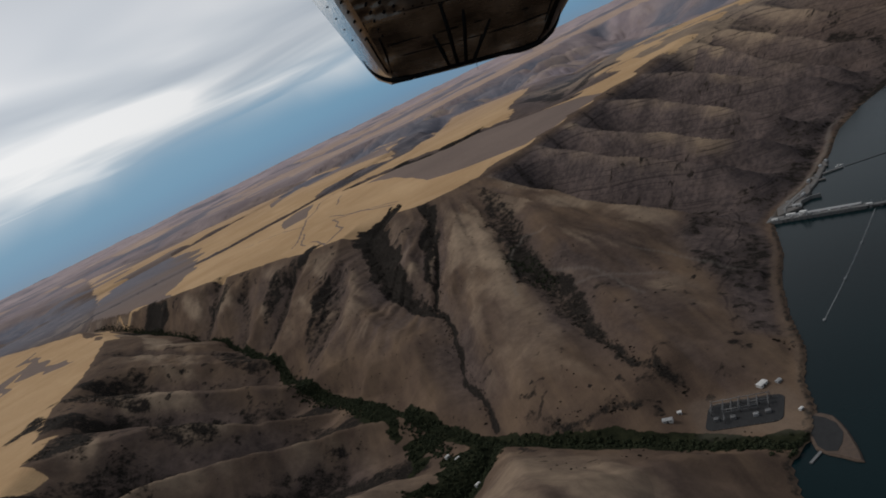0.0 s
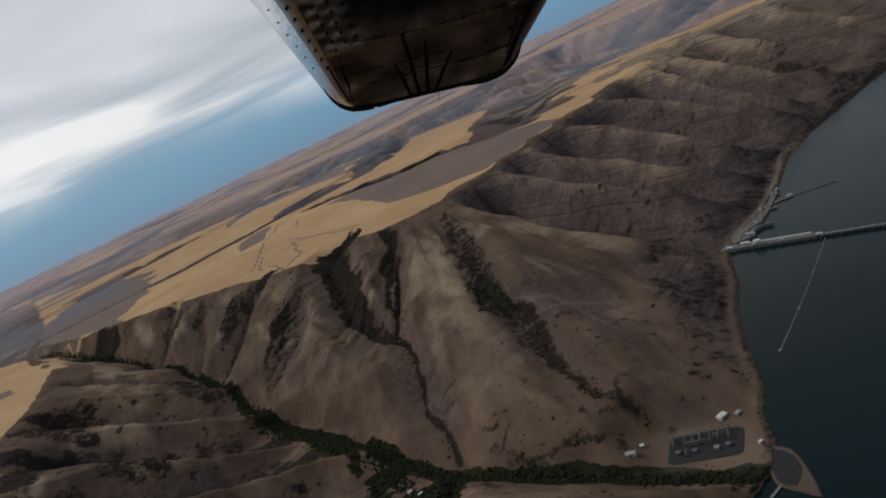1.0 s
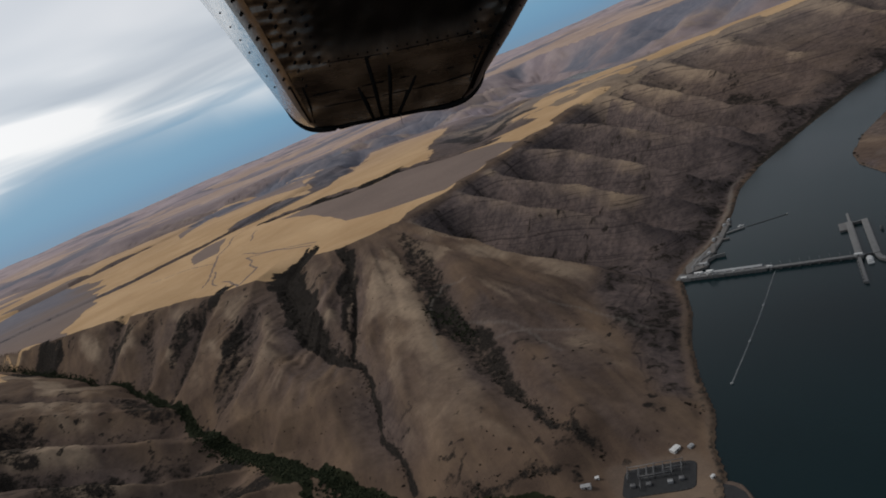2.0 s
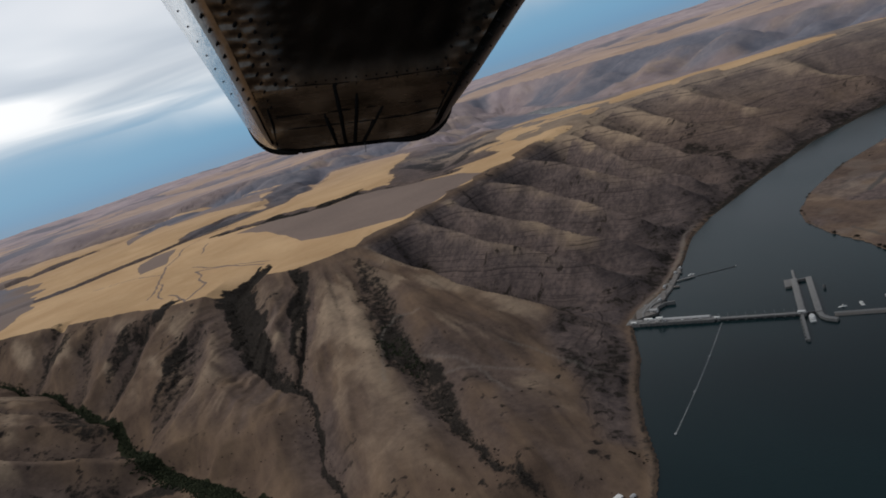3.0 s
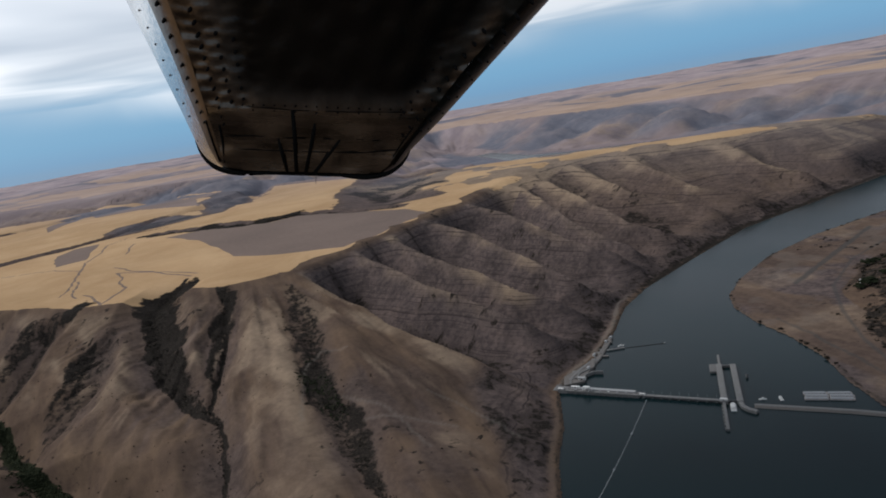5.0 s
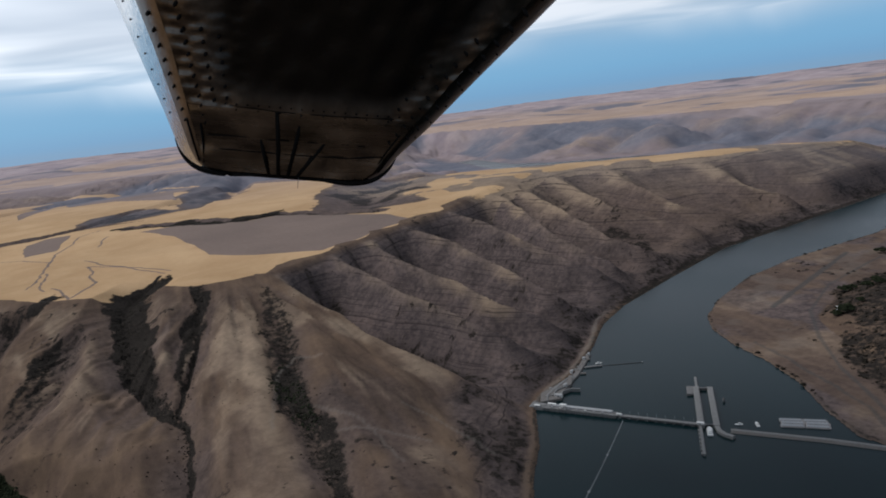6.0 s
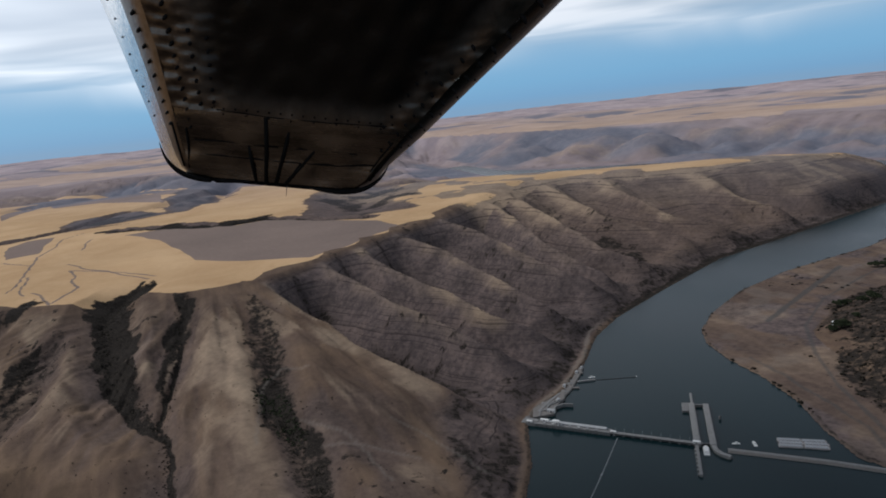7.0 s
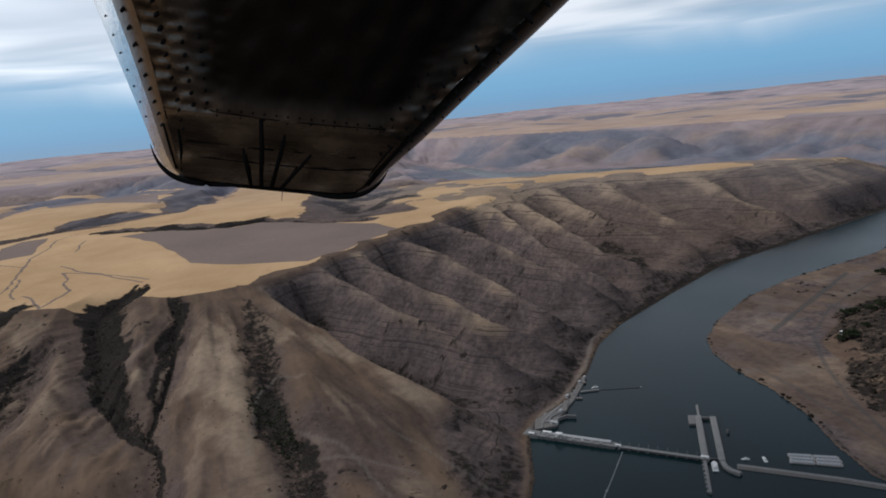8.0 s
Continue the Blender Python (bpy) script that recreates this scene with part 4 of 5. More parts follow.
def box(bm, x0, y0, z0, x1, y1, z1, bevel=0.0):
    m = Matrix.Translation(((x0 + x1) / 2, (y0 + y1) / 2, (z0 + z1) / 2)) @ Matrix.Diagonal((x1 - x0, y1 - y0, z1 - z0, 1))
    r = bmesh.ops.create_cube(bm, size=1, matrix=m)
    if bevel:
        edges = list({e for v in r["verts"] for e in v.link_edges})
        bmesh.ops.bevel(bm, geom=edges, offset=bevel, segments=1, affect="EDGES")
    return bm


def boxes(*rows, bevel=0.0):
    bm = bmesh.new()
    for r in rows:
        box(bm, *r, bevel=bevel)
    return bm


def prism(pts, z0, z1, bevel=0.0):
    """An upright block over an outline."""
    bm = bmesh.new()
    low = [bm.verts.new((x, y, z0)) for x, y in pts]
    high = [bm.verts.new((x, y, z1)) for x, y in pts]
    bm.faces.new(low[::-1])
    top = bm.faces.new(high)
    for i in range(len(pts)):
        j = (i + 1) % len(pts)
        bm.faces.new((low[i], low[j], high[j], high[i]))
    bmesh.ops.recalc_face_normals(bm, faces=bm.faces[:])
    if bevel:
        bmesh.ops.bevel(bm, geom=list(top.edges), offset=bevel, segments=1, affect="EDGES")
    return bm


def strip(pts, width, z0, z1, bevel=0.0):
    """A wall or deck of even width along a course."""
    left, right = [], []
    for i, p in enumerate(pts):
        a, b = Vector(pts[max(i - 1, 0)]), Vector(pts[min(i + 1, len(pts) - 1)])
        d = (b - a).normalized()
        n = Vector((-d.y, d.x)) * width / 2
        left.append((p[0] + n.x, p[1] + n.y))
        right.append((p[0] - n.x, p[1] - n.y))
    return prism(left + right[::-1], z0, z1, bevel)


def tube(pts, radii, sides=8):
    """A round bar along points, with a radius at each."""
    bm = bmesh.new()
    rings = []
    for i, p in enumerate(pts):
        p = Vector(p)
        d = (Vector(pts[min(i + 1, len(pts) - 1)]) - Vector(pts[max(i - 1, 0)])).normalized()
        side = d.orthogonal().normalized()
        if i and abs(side.dot(last_side)) < 0.999:
            side = (last_side - d * last_side.dot(d)).normalized()
        last_side = side
        up_ = d.cross(side)
        rings.append([bm.verts.new(p + (side * math.cos(k * math.tau / sides) + up_ * math.sin(k * math.tau / sides)) * radii[i]) for k in range(sides)])
    for a, b in zip(rings, rings[1:]):
        for k in range(sides):
            bm.faces.new((a[k], a[(k + 1) % sides], b[(k + 1) % sides], b[k]))
    bm.faces.new(rings[0][::-1])
    bm.faces.new(rings[-1])
    bmesh.ops.recalc_face_normals(bm, faces=bm.faces[:])
    for f in bm.faces:
        f.smooth = True
    return bm


def thing(name, m, label, category, group=""):
    ob = new(name)
    ob.matrix_world = m
    return tagged(ob, label, category, group)


def height(x, y):
    return float(flat_ground(np.array([float(x)]), np.array([float(y)]))[0][0])


def heading(ax, ay, bx, by):
    return math.degrees(math.atan2(by - ay, bx - ax))


# ---- the dam: local x runs along its crest from the west bank, y downstream ----
DAM_TURN = heading(94.5, 203.5, 131, 160.5)
dam = thing("dam", pose(94.5, 203.5, 0, 0, 0, DAM_TURN), "long pale concrete dam across the river", "dam")
# the crest runs away from the west bank; downstream lies on its left
part("abutment", boxes((-1.5, -0.9, -3, 3.4, 2.6, 0.95), bevel=0.12), CONCRETE, dam)
power = part("powerhouse", boxes((3.4, -0.7, -3, 26.5, 2.2, 0.8), bevel=0.08), CONCRETE, dam, "long pale concrete powerhouse block")
part("deck", boxes((3.4, -0.9, 0.8, 26.5, 0.5, 0.96), bevel=0.03), CONCRETE, power)
part("hall_roof", boxes((5.0, 0.7, 0.8, 25.0, 2.05, 1.35), bevel=0.1), ROOF, power, "grey flat roof of the generator hall")
for k in range(12):
    part("intake_pier", boxes((4.2 + k * 1.85, -0.95, -3, 4.75 + k * 1.85, -0.7, 0.72), bevel=0.05), CONCRETE_DARK, power)
spill = part("spillway_deck", boxes((26.5, -0.55, 0.70, 52.0, 0.75, 0.92), bevel=0.05), CONCRETE, dam)
part("spillway_sill", boxes((26.5, -0.2, -3, 52.0, 2.0, -0.1)), CONCRETE_DARK, dam)
for k in range(10):
    part("spillway_pier", boxes((27.4 + k * 2.6, -0.42, -3, 28.0 + k * 2.6, 0.9, 0.70), bevel=0.08), CONCRETE, spill)
    if k < 9:
        part("spillway_gate", boxes((28.0 + k * 2.6, 0.0, -1, 30.0 + k * 2.6, 0.25, 0.35)), CONCRETE_DARK, spill)
for k in range(2):
    part("parapet", boxes((-1.0, -0.88 + k * 1.3, 0.96, 26.4, -0.8 + k * 1.3, 1.06)), CONCRETE, power)

crane = thing("gantry_crane", dam.matrix_world @ pose(9.0, 0.1, 0.96), "white steel gantry crane standing on the dam deck", "crane")
for sx in (0, 1.5):
    for sy in (-0.55, 0.3):
        part("leg", boxes((sx - 0.1, sy - 0.08, 0, sx + 0.1, sy + 0.08, 1.15)), WHITE, crane)
part("bridge", boxes((-0.3, -0.75, 1.15, 1.8, 0.5, 1.5), bevel=0.06), WHITE, crane)
part("cab", boxes((0.4, -1.0, 0.7, 0.9, -0.75, 1.15), bevel=0.04), WHITE, crane)


def shed(name, place, turn, size, roof_mat, wall_mat, label, category="building", group="", rise=0.25):
    """A small gabled building with its walls, roof and door."""
    lx, ly, lz = size
    ob = thing(name, pose(*place, 0, 0, turn), label, category, group)
    part("wall", boxes((-lx / 2, -ly / 2, -0.25, lx / 2, ly / 2, lz)), wall_mat, ob)
    bm = bmesh.new()
    over = 0.08
    a = [bm.verts.new((sx * (lx / 2 + over), sy * (ly / 2 + over), lz + 0.01)) for sx in (-1, 1) for sy in (-1, 1)]
    r = [bm.verts.new((sx * (lx / 2 + over), 0, lz + ly * rise)) for sx in (-1, 1)]
    for f in ((a[0], a[2], r[1], r[0]), (a[3], a[1], r[0], r[1]), (a[1], a[0], r[0]), (a[2], a[3], r[1]), (a[0], a[1], a[3], a[2])):
        bm.faces.new(f)
    bmesh.ops.recalc_face_normals(bm, faces=bm.faces[:])
    part("roof", bm, roof_mat, ob)
    part("door", boxes((-lx * 0.12, -ly / 2 - 0.02, -0.2, lx * 0.12, -ly / 2 + 0.01, lz * 0.75)), DARK, ob)
    for k in (-1, 1):
        part("window", boxes((k * lx * 0.32 - lx * 0.06, -ly / 2 - 0.015, lz * 0.4, k * lx * 0.32 + lx * 0.06, -ly / 2 + 0.01, lz * 0.75)), DARK, ob)
    return ob


D = dam.matrix_world
for dx, dy, dz, lx, ly, lz, lab in ((1.2, -0.3, 0.95, 1.7, 0.8, 0.5, "small white control house on the dam abutment"), (5.6, 1.3, 1.35, 2.6, 0.9, 0.35, "white machine house on the powerhouse roof"),
                                    (27.3, 0.0, 0.92, 1.5, 0.7, 0.4, "white hoist house beside the spillway"), (50.6, -0.1, 0.92, 1.9, 0.9, 0.55, "white lock control house on the dam")):
    p = D @ Vector((dx, dy, dz))
    shed("control_house", p, DAM_TURN, (lx, ly, lz), WHITE, WHITE, lab, "building", "houses on the dam", 0.12)

# hoists and light masts along the deck
for k in range(7):
    hoist = thing("gate_hoist", D @ pose(6.2 + k * 2.7, -0.55, 0.96), "small grey gate hoist on the dam deck", "hoist", "hoists on the dam deck")
    part("frame", boxes((-0.30, -0.16, 0, -0.22, 0.16, 0.42), (0.22, -0.16, 0, 0.30, 0.16, 0.42)), STEEL, hoist)
    part("drum_house", boxes((-0.34, -0.2, 0.42, 0.34, 0.2, 0.62), bevel=0.03), WHITE if k % 3 == 1 else ROOF, hoist)
for k in range(9):
    mast = thing("light_mast", D @ pose(27.8 + k * 2.6, 0.6, 0.92), "thin grey light mast on the spillway deck", "lamp", "light masts on the dam")
    part("pole", tube([(0, 0, 0), (0, 0, 1.1)], [0.05, 0.03], 5), STEEL, mast)
    part("head", boxes((-0.06, -0.28, 1.06, 0.06, 0.04, 1.12)), STEEL, mast)

# navigation lock
LOCK_TURN = heading(128.2, 164.3, 145.0, 186.5)
lock = thing("navigation_lock", pose(129.3, 163.6, 0, 0, 0, LOCK_TURN), "pale concrete navigation lock with two long walls", "lock")
part("west_wall", boxes((-1.0, 1.4, -3, 26.5, 3.2, 1.0), bevel=0.1), CONCRETE, lock)
part("east_wall", boxes((-1.0, -2.7, -3, 26.0, -1.0, 1.0), bevel=0.1), CONCRETE, lock)
part("chamber_floor", boxes((-1.0, -1.0, -3, 26.0, 1.4, -0.55)), CONCRETE_DARK, lock, "dark wet chamber floor")
part("upstream_gate", boxes((0.2, -1.0, -2, 0.7, 1.4, 0.55)), DARK, lock)
part("downstream_gate", boxes((25.2, -1.0, -2, 25.7, 1.4, 0.9), bevel=0.05), CONCRETE_DARK, lock)
part("wing_pier", boxes((21.0, 3.2, -3, 27.0, 5.2, 0.75), bevel=0.1), CONCRETE_DARK, lock)
part("guide_wall", boxes((26.5, 1.7, -2, 35.0, 2.4, 0.6), bevel=0.06), CONCRETE, lock)
part("approach_wall", boxes((-17.0, 2.1, -2, -1.0, 2.9, 0.7), bevel=0.06), CONCRETE, lock)
for k in range(7):
    part("wall_cell", boxes((-16.6 + k * 2.2, 2.8, -2, -15.5 + k * 2.2, 3.3, 0.5), bevel=0.15), CONCRETE, lock)
for k in range(8):
    part("mooring_post", boxes((1.5 + k * 3.1, 1.6, 1.0, 1.7 + k * 3.1, 1.8, 1.28)), STEEL, lock)
part("lip_wall", strip([(-1.0, -1.9), (-3.5, -2.3), (-5.5, -3.6), (-7.0, -5.7)], 1.3, -3, 0.85, 0.1), CONCRETE, lock)
part("mooring_pile", tube([(17.0, -5.2, -2), (17.0, -5.2, 1.0)], [0.4, 0.4], 8), DARK, lock)

boat = thing("tour_boat", lock.matrix_world @ pose(-3.2, 0.2, 0.0), "white passenger boat waiting at the lock gate", "boat")
hull = [(-2.5, -0.75), (1.6, -0.8), (2.5, -0.45), (2.9, 0), (2.5, 0.45), (1.6, 0.8), (-2.5, 0.75)]
part("hull", prism(hull, -0.35, 0.35, 0.06), WHITE, boat)
part("cabin", prism([(x * 0.72 - 0.1, y * 0.75) for x, y in hull], 0.35, 0.75, 0.05), WHITE, boat)
part("upper_deck", prism([(x * 0.5 - 0.3, y * 0.6) for x, y in hull], 0.75, 1.0, 0.04), WHITE, boat)
part("window_band", boxes((-1.75, -0.61, 0.45, 1.0, 0.61, 0.62)), DARK, boat)

# embankment from the lock to the east shore
bank = thing("embankment", pose(0, 0, 0), "long rubble embankment with a pale road on top", "embankment")
EMB = [(132.0, 158.4), (140, 149.5), (148, 140.5), (158, 127.5), (172, 108)]
part("fill", strip(EMB, 2.6, -3, 0.5, 0.6), RUBBLE, bank)
part("road_surface", strip(EMB, 0.9, 0.5, 0.57), CONCRETE, bank, "pale concrete road surface")


def barge(m):
    ob = thing("barge", m, "grey covered grain barge moored below the dam", "barge", "barges moored below the dam")
    part("hull", prism([(-3.0, -0.85), (2.7, -0.85), (3.1, -0.5), (3.1, 0.5), (2.7, 0.85), (-3.0, 0.85)], -0.3, 0.3, 0.05), RUST, ob)
    for k in range(6):
        part("hatch_cover", boxes((-2.8 + k * 0.92, -0.68, 0.3, -1.95 + k * 0.92, 0.68, 0.5), bevel=0.08), CARGO, ob)
    return ob


raft = pose(150.2, 151.4, 0, 0, 0, heading(144, 153, 152, 146))
first = barge(raft @ pose(-2.4, -2.1, 0))
for bx, by in ((3.9, -2.1), (-2.2, -0.35), (4.0, -0.3), (-2.5, 1.4), (3.6, 1.45)):
    copy_thing(first, raft @ pose(bx, by, 0, 0, 0, by))


def small_boat(place, turn, size, label):
    ob = thing("work_boat", pose(*place, 0, 0, turn), label, "boat", "work boats")
    o = [(-size, -size * 0.28), (size * 0.6, -size * 0.28), (size, 0), (size * 0.6, size * 0.28), (-size, size * 0.28)]
    part("hull", prism(o, -0.15, 0.22, 0.03), WHITE, ob)
    part("wheelhouse", boxes((-size * 0.4, -size * 0.18, 0.22, size * 0.1, size * 0.18, 0.6), bevel=0.03), WHITE, ob)


small_boat((140.5, 157.5, 0), 60, 1.5, "small white work boat below the embankment")
small_boat((136.5, 160.2, 0), 150, 1.1, "small white launch below the embankment")
small_boat((131.5, 223.3, 0), -15, 1.2, "white boat tied up at the powerhouse quay")

# floating boom above the dam
boom = thing("debris_boom", pose(0, 0, 0), "pale floating boom strung across the upstream water", "boom")
BA, BB = Vector((112.0, 180.5, 0.05)), Vector((68.4, 140.2, 0.05))
for k in range(40):
    a, b = BA.lerp(BB, k / 40), BA.lerp(BB, (k + 0.86) / 40)
    sag = 0.5 * math.sin(math.pi * k / 40)
    off = Vector((0.68, -0.73, 0)) * sag
    part("boom_log", tube([a + off, b + off], [0.10, 0.10], 6), ROOF, boom)
for f in (0.36, 0.68, 1.0):
    p = BA.lerp(BB, f) + Vector((0.68, -0.73, 0)) * 0.5 * math.sin(math.pi * f)
    part("float", boxes((p.x - 0.3, p.y - 0.25, -0.1, p.x + 0.3, p.y + 0.25, 0.3), bevel=0.08), ROOF, boom)

# quay and works on the west bank below the dam
quay = thing("quay", pose(0, 0, 0), "grey concrete quay along the bank below the powerhouse", "quay")
part("apron", prism([(97.5, 205.0), (104.5, 203.5), (108.5, 208.5), (113.5, 212.0), (118, 219), (108.5, 214), (101, 211)], -2, 0.85, 0.15), RUBBLE, quay, "grey rubble apron")
part("lower_quay", strip([(112, 213), (119, 218.5), (127, 226.5), (133, 233)], 2.2, -2, 0.6, 0.25), RUBBLE, quay, "grey rubble quay edge")
part("jetty", strip([(125, 222.5), (131, 220.5)], 0.8, -1, 0.5, 0.06), CONCRETE, quay)
# dark wake line on the water, added as a low solid strip
part("wake_line", strip([(131.5, 220.5), (137, 217.8), (144, 214.6)], 0.5, -2, 0.10), YARD, quay, "faint dark wake line built as a low strip")
part("end_light", boxes((143.8, 214.4, 0.10, 144.1, 214.7, 0.4), bevel=0.05), WHITE, quay)
part("ladder_wall", strip([(104, 204), (107, 207.5), (110.5, 208), (113, 206)], 0.5, -1, 1.1), CONCRETE, quay)
part("ladder_wall", strip([(103, 206.5), (106, 209.5), (110, 210.5)], 0.5, -1, 1.2), CONCRETE, quay)
for x, y, lx, ly, lz, tn, lab in ((104.5, 205.2, 2.4, 1.2, 0.7, DAM_TURN, "white service building beside the powerhouse"), (110.5, 211.3, 1.6, 0.9, 0.6, 40, "grey store shed on the quay"),
                                  (128.8, 229.2, 1.3, 0.8, 0.5, 45, "white hut on the lower quay"), (132.6, 231.8, 1.2, 0.8, 0.5, 45, "pale hut on the lower quay"), (118.5, 220.5, 1.5, 0.8, 0.5, 42, "grey hut beside the shore road")):
    shed("service_building", (x, y, 0.85 if x < 120 else 0.6), tn, (lx, ly, lz), ROOF, WHITE, lab, "building", "buildings on the quay")

r_ = random.Random(9)
for k in range(26):
    f = r_.random()
    qx, qy = 98 + 40 * f + r_.uniform(-1.6, 1.2), 207 + 30 * f - 5 * math.sin(math.pi * f) * 0.6 + r_.uniform(-1.4, 1.4)
    s = r_.uniform(0.35, 0.95)
    heap = thing("rubble_heap", pose(qx, qy, max(height(qx, qy), 0.55) - 0.1, 0, 0, r_.uniform(0, 180)), "heap of broken dark rock beside the quay", "rocks", "rock heaps along the quay")
    bm = bmesh.new()
    bmesh.ops.create_icosphere(bm, subdivisions=2, radius=s)
    for v in bm.verts:
        v.co = Vector((v.co.x * r_.uniform(0.9, 1.3) * 1.5, v.co.y * r_.uniform(0.8, 1.2), v.co.z * r_.uniform(0.4, 0.75)))
    part("rock", bm, RUBBLE if k % 3 else CONCRETE, heap)
part("ramp", strip([(101, 207.5), (104.5, 210), (108, 212.5), (114, 216.2)], 0.7, -1, 0.98), CONCRETE, quay)
part("fish_ladder", strip([(99.5, 204.2), (101.5, 207.2), (104.6, 208.0), (106.2, 210.4), (109.5, 211.6)], 0.45, -1, 1.05), CONCRETE, quay)
part("groin", strip([(120, 219.5), (122.5, 217.5)], 0.9, -1, 0.5), RUBBLE, quay)

# ---- switchyard by the creek mouth ----
yard = thing("switchyard", pose(38.4, 121.3, 0.8, 0, 0, heading(33, 131, 47, 123)), "dark gravel switchyard with rows of steel gantries", "switchyard")
PAD = []
for cx0, cy0, a0 in ((5.6, 2.9, 0), (-5.4, 2.9, 90), (-5.6, -2.6, 180), (5.2, -2.8, 270)):
    for k in range(5):
        a = radians(a0 + k * 22.5)
        PAD.append((cx0 + 1.8 * math.cos(a), cy0 + 1.6 * math.sin(a)))
part("pad", prism(PAD, -0.6, 0.12, 0.05), YARD, yard)


def gantry(x0, y0, x1, y1, high):
    g = part("gantry", tube([(x0, y0, high), (x1, y1, high)], [0.07, 0.07], 5), STEEL, yard, "pale steel gantry")
    for f in (0, 0.5, 1):
        x, y = x0 + (x1 - x0) * f, y0 + (y1 - y0) * f
        part("post", tube([(x, y, 0.1), (x, y, high + 0.35)], [0.09, 0.05], 5), STEEL, g)
    part("bus_bar", tube([(x0, y0, high * 0.55), (x1, y1, high * 0.55)], [0.05, 0.05], 5), STEEL, g)


for gx in (-6.2, -3.9, -2.3, -0.9, 1.0, 2.6, 4.6):
    gantry(gx, 0.6, gx, 3.4, 1.3)
gantry(-6.2, 3.5, 5.0, 3.5, 1.5)
gantry(-3.9, 0.5, 2.6, 0.5, 1.2)
gantry(-3.6, -2.6, -3.6, -0.9, 1.1)
gantry(1.0, 1.9, 4.6, 1.9, 1.2)
for k, (x, y) in enumerate(((-5.2, -1.2), (-2.0, -1.4), (2.2, -1.6), (4.4, -1.2))):
    tr = part("transformer", boxes((x - 0.5, y - 0.4, 0.1, x + 0.5, y + 0.4, 0.75), bevel=0.06), ROOF if k == 2 else STEEL, yard, "grey oil-filled transformer")
    for j in (-0.3, 0, 0.3):
        part("bushing", tube([(x + j, y, 0.75), (x + j, y, 1.15)], [0.07, 0.03], 6), STEEL, tr)
for k in range(14):
    part("fence_post", tube([(-7.2 + k * 1.12, -4.4, 0.1), (-7.2 + k * 1.12, -4.4, 0.4)], [0.03, 0.03], 4), STEEL, yard)
shed("workshop", (45.6, 127.0, 0.8), 20, (2.0, 1.3, 0.7), WHITE, WHITE, "bright white flat-roofed workshop beside the switchyard", "building", "", 0.1)
shed("store_shed", (48.4, 125.6, 0.8), 20, (1.1, 0.8, 0.5), ROOF, ROOF, "pale grey store shed beside the white workshop")
shed("store_shed", (46.2, 114.6, 0.8), 20, (0.8, 0.5, 0.4), WHITE, WHITE, "small white hut at the switchyard corner")
shed("metal_barn", (25.6, 128.4, height(25.6, 128.4)), -28, (2.0, 1.0, 0.6), ROOF, WHITE, "grey-roofed metal barn on the creek terrace")
shed("white_hut", (28.8, 130.2, height(28.8, 130.2)), -20, (0.8, 0.7, 0.45), WHITE, WHITE, "small white hut on the creek terrace")
for x, y in ((-15.5, 136.5), (-19.0, 154.5), (-21.5, 158.5)):
    shed("farm_house", (x, y, height(x, y) + 0.1), 35, (1.1, 0.7, 0.5), WHITE, WHITE, "small white house among creek trees", "house", "houses by the creek")
shed("farm_house", (230.0, 208.0, height(230, 208) + 0.1), 35, (1.8, 1.2, 0.7), WHITE, WHITE, "white house beside dark shade trees", "house")

# landing at the creek mouth
landing = thing("boat_landing", pose(0, 0, 0), "dark gravel landing with a brown earth point", "landing")
part("point", prism([(44.0, 113.5), (46.8, 113.3), (48.4, 112.0), (49.2, 110.0), (48.9, 107.2), (48.3, 104.6), (47.4, 101.8), (46.4, 99.0), (45.3, 96.6), (44.5, 97.6), (43.6, 99.6), (42.5, 101.6), (41.8, 104.0), (42.6, 107.0)], -3, 0.45, 0.3), EARTH, landing, "brown earth point")
part("hard_standing", prism([(44.4, 112.8), (46.6, 112.4), (47.8, 110.2), (48.2, 107.6), (47.4, 104.6), (45.8, 102.6), (43.9, 101.2), (42.6, 102.4), (42.4, 104.4), (43.4, 107.4)], 0.4, 0.5), YARD, landing, "dark gravel hard standing")
part("pontoon", strip([(42.5, 103.4), (39.2, 101.8)], 0.5, -0.2, 0.22), STEEL, landing)

# ---- growth ----
def tuft(seed, tiers=26):
    """One clump of foliage: leaf sprays on a lumpy shell with gaps."""
    rng = np.random.RandomState(seed)
    vs, fs = [], []
    for k in range(tiers):
        d = rng.normal(size=3)
        d /= np.linalg.norm(d)
        d[2] = abs(d[2]) * 0.9 + 0.05
        c = d * rng.uniform(0.45, 1.0) * (0.9, 0.9, 0.8)
        a = rng.normal(size=3)
        b = np.cross(a, d)
        a, b = a / np.linalg.norm(a) * rng.uniform(0.25, 0.5), b / np.linalg.norm(b) * rng.uniform(0.2, 0.42)
        n = len(vs)
        vs += [c - a - b * 0.3, c + b, c + a - b * 0.2, c + d * 0.25]
        fs += [(n, n + 1, n + 3), (n + 1, n + 2, n + 3), (n + 2, n, n + 3)]
    return np.array(vs), np.array(fs)


TUFTS = [tuft(s) for s in range(6)]


